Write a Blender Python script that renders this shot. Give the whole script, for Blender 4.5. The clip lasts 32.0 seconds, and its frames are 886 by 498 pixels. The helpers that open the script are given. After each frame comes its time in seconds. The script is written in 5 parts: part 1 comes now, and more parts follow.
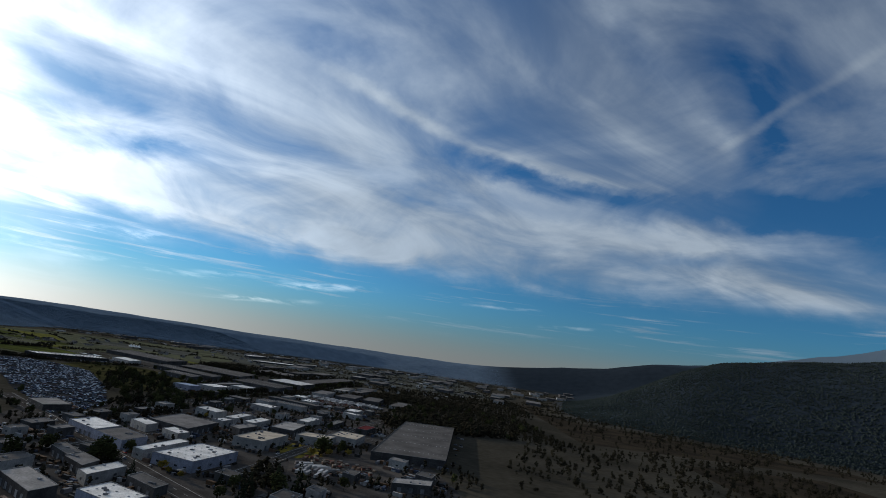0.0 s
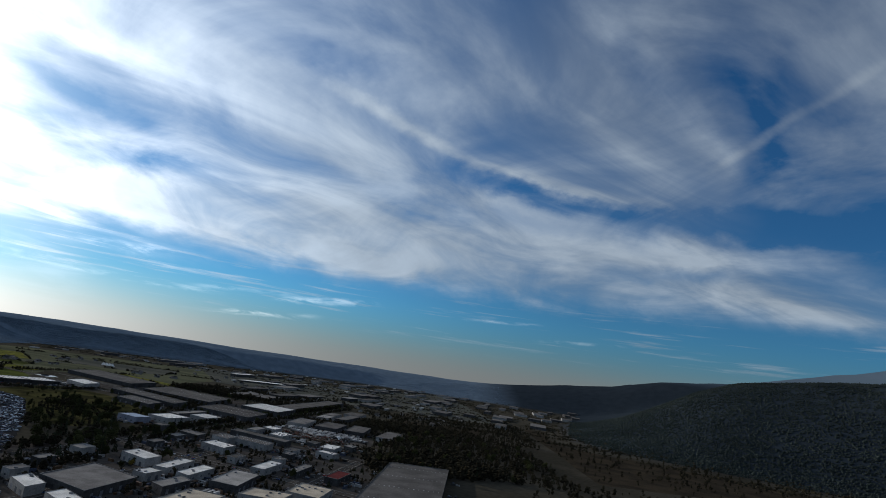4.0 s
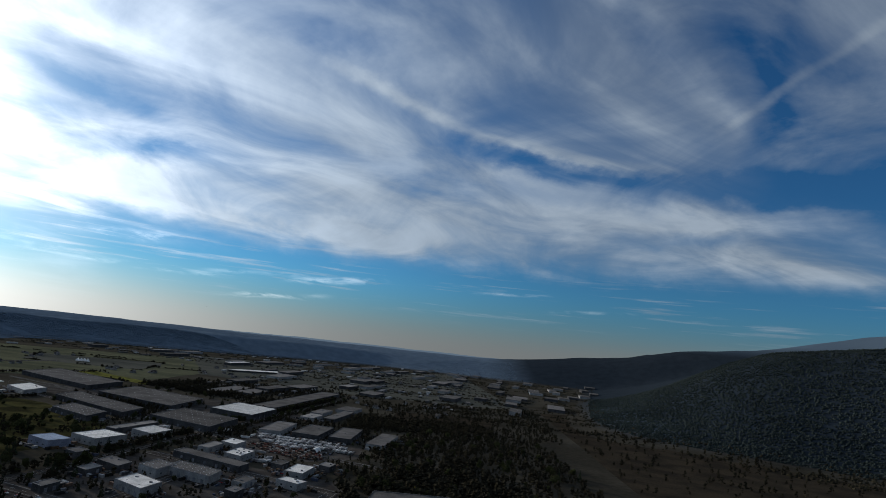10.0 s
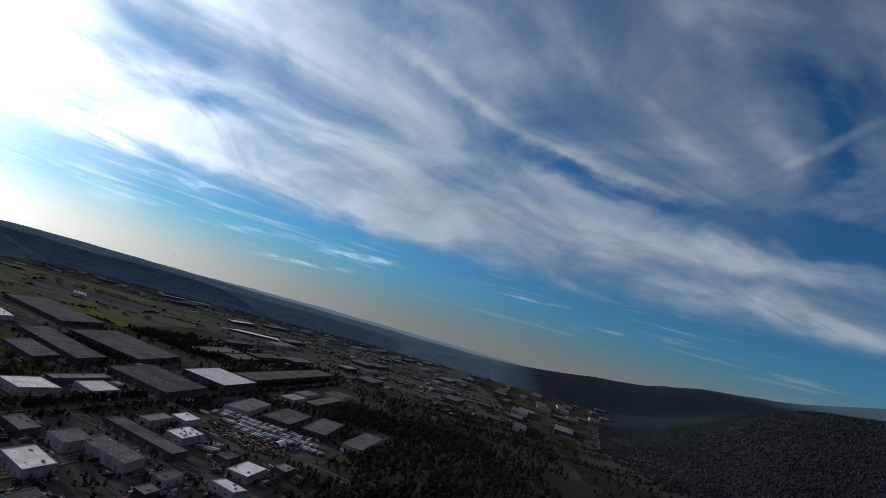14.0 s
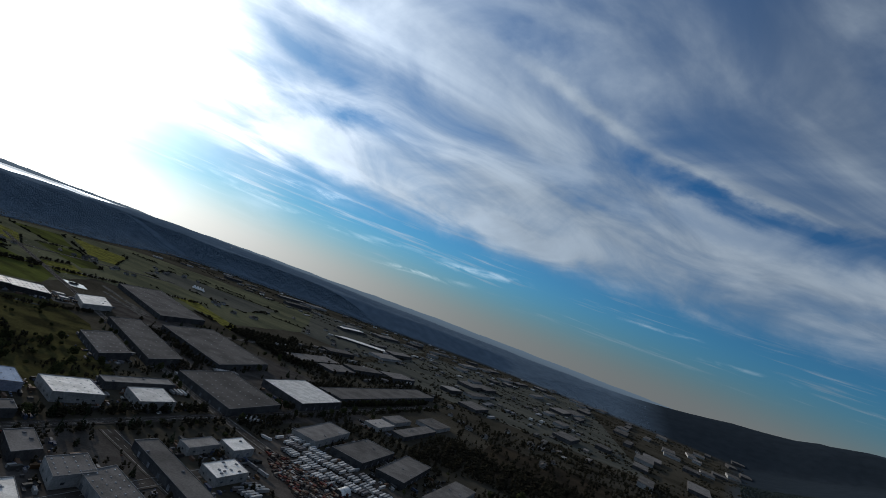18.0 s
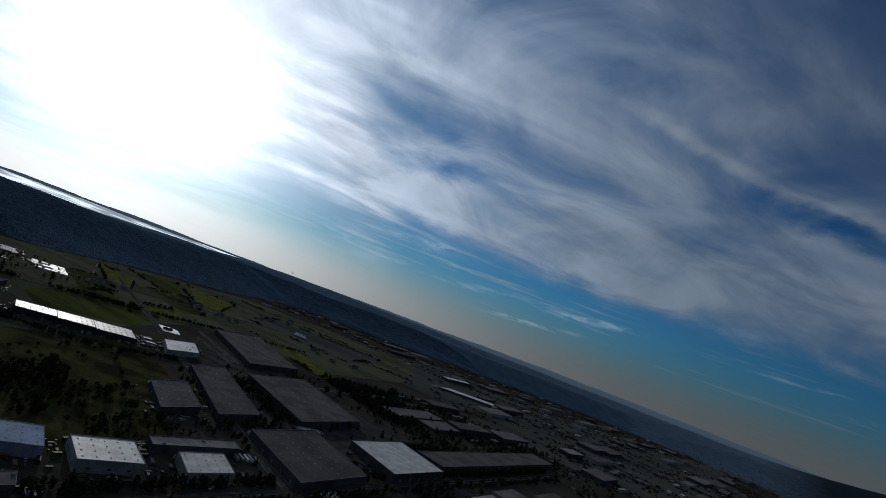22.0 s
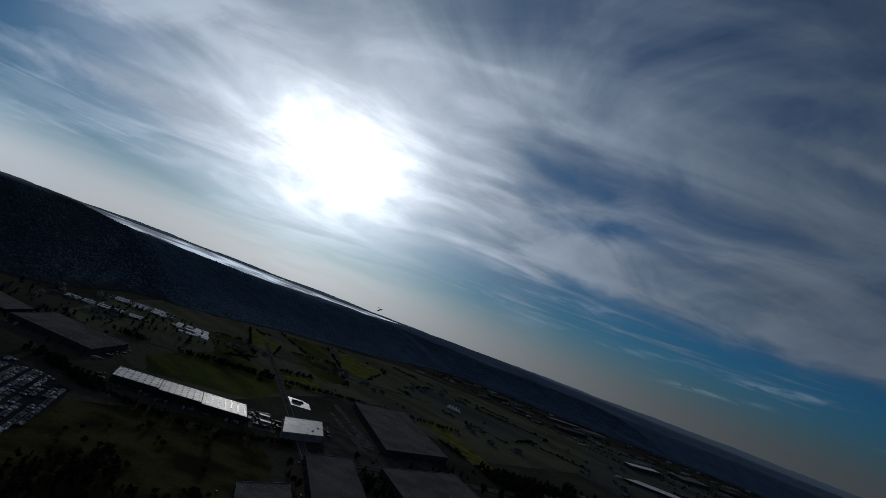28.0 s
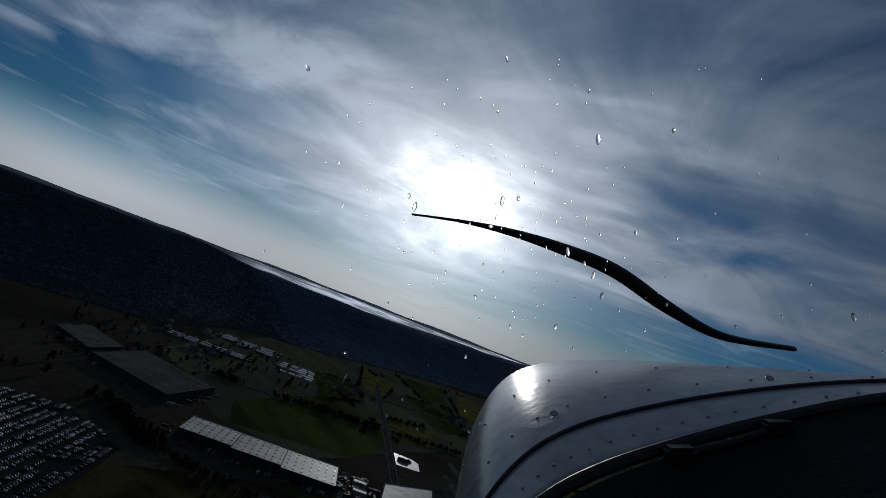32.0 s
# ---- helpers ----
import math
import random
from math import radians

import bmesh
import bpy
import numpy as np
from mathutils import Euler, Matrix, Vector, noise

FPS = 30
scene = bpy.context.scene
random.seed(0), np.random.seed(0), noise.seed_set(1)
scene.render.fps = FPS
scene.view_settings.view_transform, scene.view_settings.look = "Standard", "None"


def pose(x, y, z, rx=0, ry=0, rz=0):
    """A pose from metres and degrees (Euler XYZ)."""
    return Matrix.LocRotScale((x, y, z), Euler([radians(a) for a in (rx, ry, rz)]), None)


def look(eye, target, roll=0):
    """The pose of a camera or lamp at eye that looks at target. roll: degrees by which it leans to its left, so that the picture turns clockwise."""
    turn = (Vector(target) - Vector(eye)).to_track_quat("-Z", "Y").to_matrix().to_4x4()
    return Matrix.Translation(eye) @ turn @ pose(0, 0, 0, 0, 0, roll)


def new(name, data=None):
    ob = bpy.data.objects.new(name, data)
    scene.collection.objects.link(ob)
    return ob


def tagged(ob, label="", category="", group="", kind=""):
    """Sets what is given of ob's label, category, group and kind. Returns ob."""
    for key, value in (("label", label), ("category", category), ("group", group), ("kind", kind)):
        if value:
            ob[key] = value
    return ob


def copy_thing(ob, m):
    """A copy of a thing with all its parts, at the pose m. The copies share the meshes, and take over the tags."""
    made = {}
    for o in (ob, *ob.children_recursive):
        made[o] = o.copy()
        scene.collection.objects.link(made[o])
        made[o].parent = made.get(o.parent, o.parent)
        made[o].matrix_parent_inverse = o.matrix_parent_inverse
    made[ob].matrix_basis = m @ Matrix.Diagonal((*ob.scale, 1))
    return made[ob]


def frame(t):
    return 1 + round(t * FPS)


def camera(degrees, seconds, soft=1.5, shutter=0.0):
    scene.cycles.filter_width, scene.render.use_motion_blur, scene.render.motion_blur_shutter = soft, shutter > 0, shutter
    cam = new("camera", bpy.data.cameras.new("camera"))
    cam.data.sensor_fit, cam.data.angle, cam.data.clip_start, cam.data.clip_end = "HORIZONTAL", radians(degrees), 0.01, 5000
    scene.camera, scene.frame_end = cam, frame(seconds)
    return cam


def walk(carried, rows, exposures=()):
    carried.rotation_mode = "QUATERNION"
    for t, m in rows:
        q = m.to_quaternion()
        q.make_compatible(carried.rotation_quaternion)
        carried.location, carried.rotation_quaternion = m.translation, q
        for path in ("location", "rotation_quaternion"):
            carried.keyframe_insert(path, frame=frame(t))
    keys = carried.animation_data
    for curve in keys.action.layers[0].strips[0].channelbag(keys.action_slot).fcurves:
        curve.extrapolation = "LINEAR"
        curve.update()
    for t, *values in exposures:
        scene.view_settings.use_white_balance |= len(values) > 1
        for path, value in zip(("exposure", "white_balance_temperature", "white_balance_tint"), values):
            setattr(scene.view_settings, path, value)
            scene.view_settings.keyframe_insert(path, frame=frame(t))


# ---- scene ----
cam = camera(76.0, 32.0, soft=0.9)

# The flight: seconds, eye (m), heading to the left of +y, pitch, roll (degrees).
PATH = [
    (0, 0.00, 0.00, 100.32, 0.310, 11.221, 8.452),
    (0.5, 1.52, 17.42, 102.85, 0.673, 11.280, 7.746),
    (1, 3.03, 34.65, 105.31, 0.895, 11.277, 6.983),
    (1.5, 4.59, 51.61, 107.63, 0.945, 11.439, 6.603),
    (2, 6.13, 68.27, 109.82, 0.661, 11.700, 6.716),
    (2.5, 7.52, 84.63, 111.89, 0.320, 11.906, 7.400),
    (3, 8.72, 100.73, 113.87, 0.170, 12.354, 7.856),
    (3.5, 9.84, 116.64, 115.81, 0.320, 12.667, 8.364),
    (5.5, 14.21, 178.10, 124.99, 1.143, 12.408, 8.604),
    (6, 15.55, 193.10, 127.28, 1.118, 12.178, 8.524),
    (6.5, 16.91, 208.02, 129.53, 1.244, 11.923, 8.904),
    (7, 18.28, 222.88, 131.80, 1.357, 11.575, 8.551),
    (7.5, 19.70, 237.69, 134.08, 1.367, 11.299, 7.280),
    (8, 21.21, 252.45, 136.27, 1.453, 10.875, 6.272),
    (8.5, 22.78, 267.15, 138.34, 1.460, 10.833, 6.364),
    (9, 24.40, 281.80, 140.30, 1.287, 10.531, 6.071),
    (9.5, 26.04, 296.43, 142.13, 1.158, 10.324, 6.054),
    (10, 27.64, 311.10, 143.81, 1.064, 10.056, 6.370),
    (10.5, 29.13, 325.87, 145.31, 1.108, 10.026, 6.721),
    (11, 30.48, 340.78, 146.65, 1.235, 10.072, 6.248),
    (11.5, 31.63, 355.87, 147.90, 1.560, 10.106, 6.576),
    (12, 32.56, 371.17, 149.17, 1.685, 10.057, 8.335),
    (12.5, 33.23, 386.71, 150.56, 1.591, 9.927, 10.370),
    (13, 33.64, 402.48, 152.09, 1.789, 9.628, 12.939),
    (13.5, 33.80, 418.48, 153.73, 2.519, 9.254, 14.846),
    (14, 33.79, 434.71, 155.45, 3.844, 8.735, 16.145),
    (14.5, 33.72, 451.18, 157.30, 5.466, 8.382, 17.493),
    (15, 33.64, 467.88, 159.27, 6.931, 7.976, 17.926),
    (15.5, 33.52, 484.80, 161.33, 8.734, 7.588, 19.035),
    (17.5, 29.92, 556.82, 170.08, 14.422, 6.658, 21.085),
    (18, 26.57, 574.29, 170.43, 15.929, 6.476, 20.974),
    (18.5, 22.75, 591.57, 170.46, 17.568, 6.351, 20.927),
    (19, 18.42, 608.47, 170.19, 19.071, 6.267, 20.581),
    (19.5, 13.53, 624.88, 169.63, 20.516, 6.286, 20.918),
    (20, 8.11, 640.74, 168.88, 21.753, 6.337, 20.700),
    (20.5, 2.15, 656.09, 168.07, 23.093, 6.444, 20.796),
    (21, -4.28, 670.99, 167.20, 24.436, 6.512, 20.506),
    (21.5, -11.09, 685.54, 166.35, 25.938, 6.868, 20.727),
    (22, -18.20, 699.92, 165.57, 27.679, 7.252, 21.194),
    (22.5, -25.59, 714.28, 164.95, 29.443, 7.602, 21.463),
    (23, -33.31, 728.67, 164.53, 31.130, 7.938, 21.917),
    (23.5, -41.43, 743.07, 164.29, 32.463, 8.067, 21.577),
    (24, -49.95, 757.49, 164.22, 33.713, 8.107, 21.056),
    (24.5, -58.84, 771.94, 164.29, 34.928, 8.126, 21.412),
    (26.5, -102.65, 831.34, 165.94, 40.454, 7.888, 21.695),
    (27, -115.17, 845.60, 165.27, 41.807, 7.816, 21.532),
    (27.5, -127.93, 859.67, 164.45, 43.296, 7.781, 21.578),
    (28, -140.94, 873.48, 163.61, 44.721, 7.681, 21.322),
    (28.5, -154.20, 886.92, 162.87, 46.337, 7.662, 21.431),
    (29, -167.68, 899.90, 162.28, 47.681, 7.506, 21.421),
    (29.5, -181.30, 912.44, 161.90, 49.300, 7.634, 22.261),
    (30, -194.99, 924.55, 161.74, 50.761, 7.602, 22.072),
    (30.5, -208.71, 936.26, 161.82, 52.492, 7.576, 22.118),
    (31, -222.41, 947.59, 162.08, 54.154, 7.439, 21.934),
    (31.5, -236.10, 958.59, 162.44, 55.663, 7.117, 21.828),
    (32, -249.81, 969.40, 162.83, 57.256, 6.912, 21.291),
]


def flown(x, y, z, yaw, pitch, roll):
    a, b = radians(yaw), radians(pitch)
    ahead = Vector((-math.sin(a) * math.cos(b), math.cos(a) * math.cos(b), math.sin(b)))
    return look((x, y, z), Vector((x, y, z)) + ahead, roll)


EXPOSURES = [(0, 0.52, 6400, 10), (13, 0.38, 6350, 10), (18, 0.28, 6300, 10), (21, -0.44, 6000, 10), (24, -1.2, 5800, 10), (27, -1.52, 5750, 10), (29, -1.74, 5750, 10), (32, -1.82, 5750, 10)]
walk(cam, [(t, flown(*row)) for t, *row in PATH], EXPOSURES)

# ---- sky, sun and exposure ----
SUN_LEFT, SUN_UP = 58.2, 11.9
sun_way = Vector((-math.sin(radians(SUN_LEFT)) * math.cos(radians(SUN_UP)), math.cos(radians(SUN_LEFT)) * math.cos(radians(SUN_UP)), math.sin(radians(SUN_UP))))
world = bpy.data.worlds.new("sky")
scene.world = world
world.use_nodes = True


class Sums:
    """Short names for the arithmetic nodes of the sky."""

    def __init__(self, tree):
        self.n, self.l = tree.nodes, tree.links

    def put(self, socket, value):
        if isinstance(value, bpy.types.NodeSocket):
            self.l.new(value, socket)
        else:
            socket.default_value = value

    def math(self, op, a, b=0.0, c=0.0):
        node = self.n.new("ShaderNodeMath")
        node.operation = op
        for socket, value in zip(node.inputs, (a, b, c)):
            self.put(socket, value)
        return node.outputs[0]

    def step(self, x, a, b, low=0.0, high=1.0):
        node = self.n.new("ShaderNodeMapRange")
        node.interpolation_type = "SMOOTHSTEP"
        for socket, value in zip(node.inputs, (x, a, b, low, high)):
            self.put(socket, value)
        return node.outputs[0]

    def dot(self, a, b):
        node = self.n.new("ShaderNodeVectorMath")
        node.operation = "DOT_PRODUCT"
        self.put(node.inputs[0], a)
        self.put(node.inputs[1], b)
        return node.outputs["Value"]

    def join(self, x, y, z):
        node = self.n.new("ShaderNodeCombineXYZ")
        for socket, value in zip(node.inputs, (x, y, z)):
            self.put(socket, value)
        return node.outputs[0]

    def noise(self, vector, scale, detail=6.0, rough=0.55, warp=0.0):
        node = self.n.new("ShaderNodeTexNoise")
        self.put(node.inputs["Vector"], vector)
        node.inputs["Scale"].default_value, node.inputs["Detail"].default_value = scale, detail
        node.inputs["Roughness"].default_value, node.inputs["Distortion"].default_value = rough, warp
        return node.outputs[0]

    def mix(self, factor, a, b):
        node = self.n.new("ShaderNodeMix")
        node.data_type = "RGBA"
        self.put(node.inputs["Factor"], factor)
        for key, value in (("A", a), ("B", b)):
            self.put(node.inputs[key], (*value, 1) if isinstance(value, tuple) and len(value) == 3 else value)
        return node.outputs["Result"]

    def scale(self, a, k):
        node = self.n.new("ShaderNodeVectorMath")
        node.operation = "SCALE"
        self.put(node.inputs[0], a)
        self.put(node.inputs["Scale"], k)
        return node.outputs[0]


def heading(left, up):
    a, b = radians(left), radians(up)
    return Vector((-math.sin(a) * math.cos(b), math.cos(a) * math.cos(b), math.sin(b)))


# Long wisps and clear gaps of the cirrus, and thin streaks low over the horizon: from and to (degrees left, degrees up), half width, strength.
WISPS = [
    (39.6, 8.0, 19.9, 10.0, 0.0379, 0.2),
    (20.9, 10.0, 1.1, 9.6, 0.0339, 0.12),
    (10.0, 34.0, -12.0, 25.0, 0.11, 0.22),
    (-18.2, 13.5, -35.1, 13.8, 0.0359, 0.1),
    (13.0, 25.7, 1.5, 22.2, 0.015, 0.34),
    (-1.3, 21.5, -14.0, 19.6, 0.009, 0.42),
    (-14.0, 19.6, -19.7, 19.0, 0.008, 0.3),
    (-12.0, 31.5, -21.0, 20.7, 0.0659, 0.3),
    (-21.6, 31.0, -25.9, 21.5, 0.0359, 0.16),
    (42.8, 16.1, 37.7, 9.5, 0.0598, 0.35),
    (44.2, 22.1, 39.1, 22.4, 0.016, 0.35),
    (29.2, 19.3, 15.3, 18.8, 0.0499, 0.14),
    (-26.9, 23.3, -38.1, 29.2, 0.009, 0.4),
    (-29.3, 10.4, -37.3, 10.5, 0.0299, 0.22),
]
WISPS_WEST = [
    (76.0, 11.9, 64.7, 7.2, 0.0897, 0.35),
    (43.1, 14.2, 31.5, 12.7, 0.0339, 0.36),
    (62.2, 3.9, 31.0, 11.8, 0.0219, 0.18),
    (86.0, 4.6, 72.0, 6.3, 0.0498, 0.32),
    (48.6, 25.6, 41.8, 26.1, 0.01, 0.22),
    (85.9, -1.3, 80.7, -0.3, 0.0299, 0.25),
    (84.3, 17.1, 71.7, 17.3, 0.0499, 0.22),
    (43.5, 14.6, 36.8, 14.7, 0.0299, 0.3),
    (93.2, 11.8, 88.5, 7.1, 0.0299, 0.16),
]
GAPS = [
    (36.5, 14.2, 30.7, 14.7, 0.0239, 0.62),
    (15.3, 18.4, 3.4, 17.6, 0.0339, 0.26),
    (-0.5, 19.8, -15.2, 17.8, 0.0239, 0.6),
    (-19.6, 16.9, -35.1, 16.8, 0.0299, 0.62),
    (-30.8, 26.7, -39.0, 19.3, 0.0947, 0.75),
    (-19.3, 12.2, -24.0, 12.6, 0.016, 0.5),
    (25.0, 28.5, 12.3, 28.7, 0.0279, 0.2),
    (-0.9, 16.6, -17.5, 15.7, 0.0219, 0.28),
    (-28.8, 20.8, -31.0, 29.8, 0.0299, 0.22),
]
GAPS_WEST = [
    (89.5, 10.0, 79.0, 12.8, 0.05, 0.85),
    (89.5, 6.9, 84.5, 3.9, 0.0499, 0.45),
    (45.2, 14.7, 39.7, 15.8, 0.016, 0.55),
    (40.2, 33.8, 12.2, 31.2, 0.0698, 0.22),
    (61.0, 25.7, 49.6, 29.1, 0.0299, 0.1),
    (96.5, 6.7, 91.4, 5.2, 0.0359, 0.5),
    (37.9, 18.9, 33.0, 18.4, 0.016, 0.5),
    (74.9, 16.4, 66.5, 14.0, 0.0199, 0.15),
]
THIN = [
    (41.8, 5.0, 34.9, 5.0, 0.006, 0.7),
    (39.3, 4.4, 21.9, 4.6, 0.005, 0.6),
    (29.3, 7.5, 27.0, 7.6, 0.007, 0.9),
    (34.3, 6.5, 30.4, 7.0, 0.008, 0.5),
    (13.2, 5.4, 9.4, 5.8, 0.006, 0.95),
    (19.6, 3.1, 14.1, 3.8, 0.005, 0.95),
    (21.7, 5.1, 16.0, 5.5, 0.004, 0.6),
    (-4.9, 6.0, -8.0, 6.2, 0.003, 0.6),
    (-12.5, 5.0, -15.7, 5.2, 0.003, 0.5),
]


def build_sky():
    s = Sums(world.node_tree)
    n, l = s.n, s.l
    blue = n.new("ShaderNodeTexSky")
    blue.sky_type, blue.sun_disc = "NISHITA", False
    blue.sun_elevation, blue.sun_rotation = radians(SUN_UP), radians(-SUN_LEFT)
    blue.altitude, blue.air_density, blue.dust_density, blue.ozone_density = 150, 1.0, 0.3, 4.0
    d = n.new("ShaderNodeTexCoord").outputs["Generated"]
    x, y, z = (s.dot(d, axis) for axis in ((1, 0, 0), (0, 1, 0), (0, 0, 1)))
    reach = s.math("ADD", s.math("MAXIMUM", z, 0.0), 0.12)
    # the cirrus sheet seen from below: along its streaks and across them
    a = radians(-58)
    along = s.math("DIVIDE", s.dot(d, (-math.sin(a), math.cos(a), 0)), reach)
    across = s.math("DIVIDE", s.dot(d, (math.cos(a), math.sin(a), 0)), reach)
    bend = s.noise(s.join(along, across, 3.0), 0.35, 3.0)
    across = s.math("ADD", across, s.math("MULTIPLY", bend, 1.3))
    broad = s.noise(s.join(s.math("MULTIPLY", along, 0.45), s.math("MULTIPLY", across, 0.75), 7.3), 1.0, 4.0, 0.5, 0.5)
    wisps = s.noise(s.join(s.math("MULTIPLY", along, 0.8), s.math("MULTIPLY", across, 1.5), 1.5), 1.0, 7.0, 0.55, 1.2)
    fluff = s.noise(s.join(along, s.math("MULTIPLY", across, 0.85), 5.0), 1.7, 8.0, 0.58, 0.9)
    wave = s.noise(s.join(s.math("MULTIPLY", x, 5.0), s.math("MULTIPLY", y, 5.0), s.math("MULTIPLY", z, 9.0)), 1.0, 6.0, 0.62)
    amount = s.math("ADD", s.math("MULTIPLY", broad, 0.95), s.math("ADD", s.math("MULTIPLY", wisps, 0.5), s.math("MULTIPLY", fluff, 0.62)))
    toward = s.dot(d, tuple(sun_way))
    sway = s.math("MULTIPLY", s.math("SUBTRACT", wave, 0.5), 0.11)

    def streak(left0, up0, left1, up1, half, strength):
        p, q = heading(left0, up0), heading(left1, up1)
        side = p.cross(q).normalized()
        mid, reach_ = (p + q).normalized(), math.cos(p.angle(q) / 2)
        off = s.math("ABSOLUTE", s.math("ADD", s.dot(d, tuple(side)), s.math("MULTIPLY", sway, min(1.0, half * 40))))
        body = s.math("MULTIPLY", s.step(off, half * 1.35, half * 0.1), s.step(s.dot(d, tuple(mid)), reach_ - 0.5 * half - 0.002, reach_ + 0.6 * (1 - reach_) + 0.001))
        return s.math("MULTIPLY", body, s.math("MULTIPLY", s.step(wisps, 0.3, 0.62, 0.35, 1.0), strength))

    deck = s.step(s.math("ADD", z, sway), DECK_LOW, DECK_LOW + 0.05)
    sheet = s.step(amount, 0.76, 1.30, 0.13, 0.95)
    for row in GAPS + GAPS_WEST:
        sheet = s.math("SUBTRACT", sheet, streak(*row))
    sheet = s.math("MULTIPLY", s.math("MAXIMUM", sheet, 0.0), deck)
    for row in WISPS + WISPS_WEST:
        sheet = s.math("ADD", sheet, streak(*row))
    # thin flat streaks low down
    low = s.noise(s.join(s.math("MULTIPLY", x, 2.4), s.math("MULTIPLY", y, 2.4), s.math("MULTIPLY", z, 50)), 2.0, 6.0, 0.6)
    bars = s.math("MULTIPLY", s.step(low, 0.55, 0.74), s.math("MULTIPLY", s.step(z, 0.04, 0.08), s.step(z, 0.17, 0.12)))
    cover = s.math("MINIMUM", s.math("ADD", sheet, s.math("MULTIPLY", bars, 0.5)), 0.9)
    # light scattered forward round the sun
    ahead = s.math("MAXIMUM", toward, 0.0)
    drop = s.math("SUBTRACT", z, math.sin(radians(SUN_UP)))
    flat = s.math("MAXIMUM", s.math("SUBTRACT", ahead, s.math("MULTIPLY", s.math("MULTIPLY", drop, drop), 0.5)), 0.0)
    aureole, core = s.math("POWER", ahead, 9.0), s.math("MULTIPLY", s.math("POWER", flat, 180.0), s.step(s.math("ADD", s.math("MULTIPLY", fluff, 0.5), s.math("MULTIPLY", wave, 0.5)), 0.36, 0.64, 0.2, 2.2))
    halo = s.math("MULTIPLY", s.math("POWER", flat, 48.0), s.step(wisps, 0.25, 0.7, 0.6, 1.25))
    # a second glow added to cloud and haze low in the west
    thick = s.math("POWER", s.math("MAXIMUM", s.dot(d, tuple(heading(90, 5))), 0.0), 22.0)
    lit = s.math("MULTIPLY", s.math("ADD", s.math("ADD", CLOUD_BASE, s.math("MULTIPLY", thick, 0.55)), s.math("MULTIPLY", aureole, CLOUD_NEAR)), s.step(s.math("ADD", s.math("MULTIPLY", wisps, 0.6), s.math("MULTIPLY", fluff, 0.4)), 0.32, 0.68, 0.72, 1.2))
    white = s.mix(aureole, s.scale((0.78, 0.92, 1.07), lit), s.scale((0.94, 0.98, 1.02), lit))
    tint = n.new("ShaderNodeMix")
    tint.data_type, tint.blend_type = "RGBA", "MULTIPLY"
    tint.inputs["Factor"].default_value = 1.0
    l.new(blue.outputs[0], tint.inputs["A"])
    tint.inputs["B"].default_value = (0.4, 0.83, 1.09, 1)
    clear = s.scale(tint.outputs["Result"], SKY_STRENGTH)
    glow = s.math("ADD", s.math("ADD", s.math("MULTIPLY", s.math("POWER", ahead, 8.0), 0.8), s.math("MULTIPLY", s.math("POWER", ahead, 30.0), 1.0)), s.math("MULTIPLY", thick, 1.3))
    haze = s.scale(s.mix(s.step(z, 0.0, 0.1), s.mix(s.math("POWER", ahead, 3.0), (0.88, 0.91, 0.92), (1.0, 0.96, 0.9)), s.mix(s.math("POWER", ahead, 8.0), (0.45, 0.78, 1.0), (0.9, 0.92, 0.9))), s.math("ADD", HAZE, glow))
    sky = s.mix(s.math("MAXIMUM", s.step(z, 0.12, 0.0, 0.0, 0.92), s.math("MULTIPLY", s.math("POWER", ahead, 16.0), 0.7)), clear, haze)
    sky = s.mix(cover, sky, white)
    veil = n.new("ShaderNodeMix")
    veil.data_type, veil.blend_type = "RGBA", "ADD"
    veil.inputs["Factor"].default_value = 1.0
    l.new(sky, veil.inputs["A"])
    thin = 0.0
    for row in THIN:
        thin = s.math("ADD", thin, streak(*row))
    tuft = s.noise(s.join(s.math("MULTIPLY", x, 16.0), s.math("MULTIPLY", y, 16.0), s.math("MULTIPLY", z, 70.0)), 1.0, 5.0, 0.6, 0.6)
    halo = s.math("ADD", halo, s.math("MULTIPLY", s.math("MULTIPLY", thin, s.step(tuft, 0.40, 0.64)), 0.22))
    l.new(s.scale((1.0, 0.96, 0.9), s.math("ADD", s.math("MULTIPLY", core, SUN_CORE), s.math("MULTIPLY", halo, 1.1))), veil.inputs["B"])
    # the far shore at the horizon, and the open water in front of it
    left = s.math("MULTIPLY", s.math("ARCTAN2", s.math("MULTIPLY", x, -1.0), y), 180 / math.pi)
    shore = s.math("MULTIPLY", s.math("SUBTRACT", s.noise(s.join(x, y, 0.0), 11.0, 5.0), 0.5), 0.008)
    edge = s.math("ADD", s.math("ADD", s.step(left, 8, 46, -0.004, -0.0135), s.step(left, 66, 92, 0.0, -0.004)), shore)
    beach = s.math("SUBTRACT", s.step(left, 30, 60, -0.0145, -0.0175), s.math("MULTIPLY", shore, 0.4))
    # sun glint and sky reflection on the water are painted into the backdrop
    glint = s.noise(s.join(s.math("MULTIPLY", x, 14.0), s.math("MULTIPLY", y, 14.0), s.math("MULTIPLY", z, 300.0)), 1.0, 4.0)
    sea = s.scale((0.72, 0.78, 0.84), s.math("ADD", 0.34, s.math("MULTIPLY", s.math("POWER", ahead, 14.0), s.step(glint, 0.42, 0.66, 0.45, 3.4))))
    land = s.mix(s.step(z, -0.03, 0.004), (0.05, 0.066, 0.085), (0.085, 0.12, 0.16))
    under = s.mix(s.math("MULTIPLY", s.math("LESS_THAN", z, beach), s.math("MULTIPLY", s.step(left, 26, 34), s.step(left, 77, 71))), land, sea)
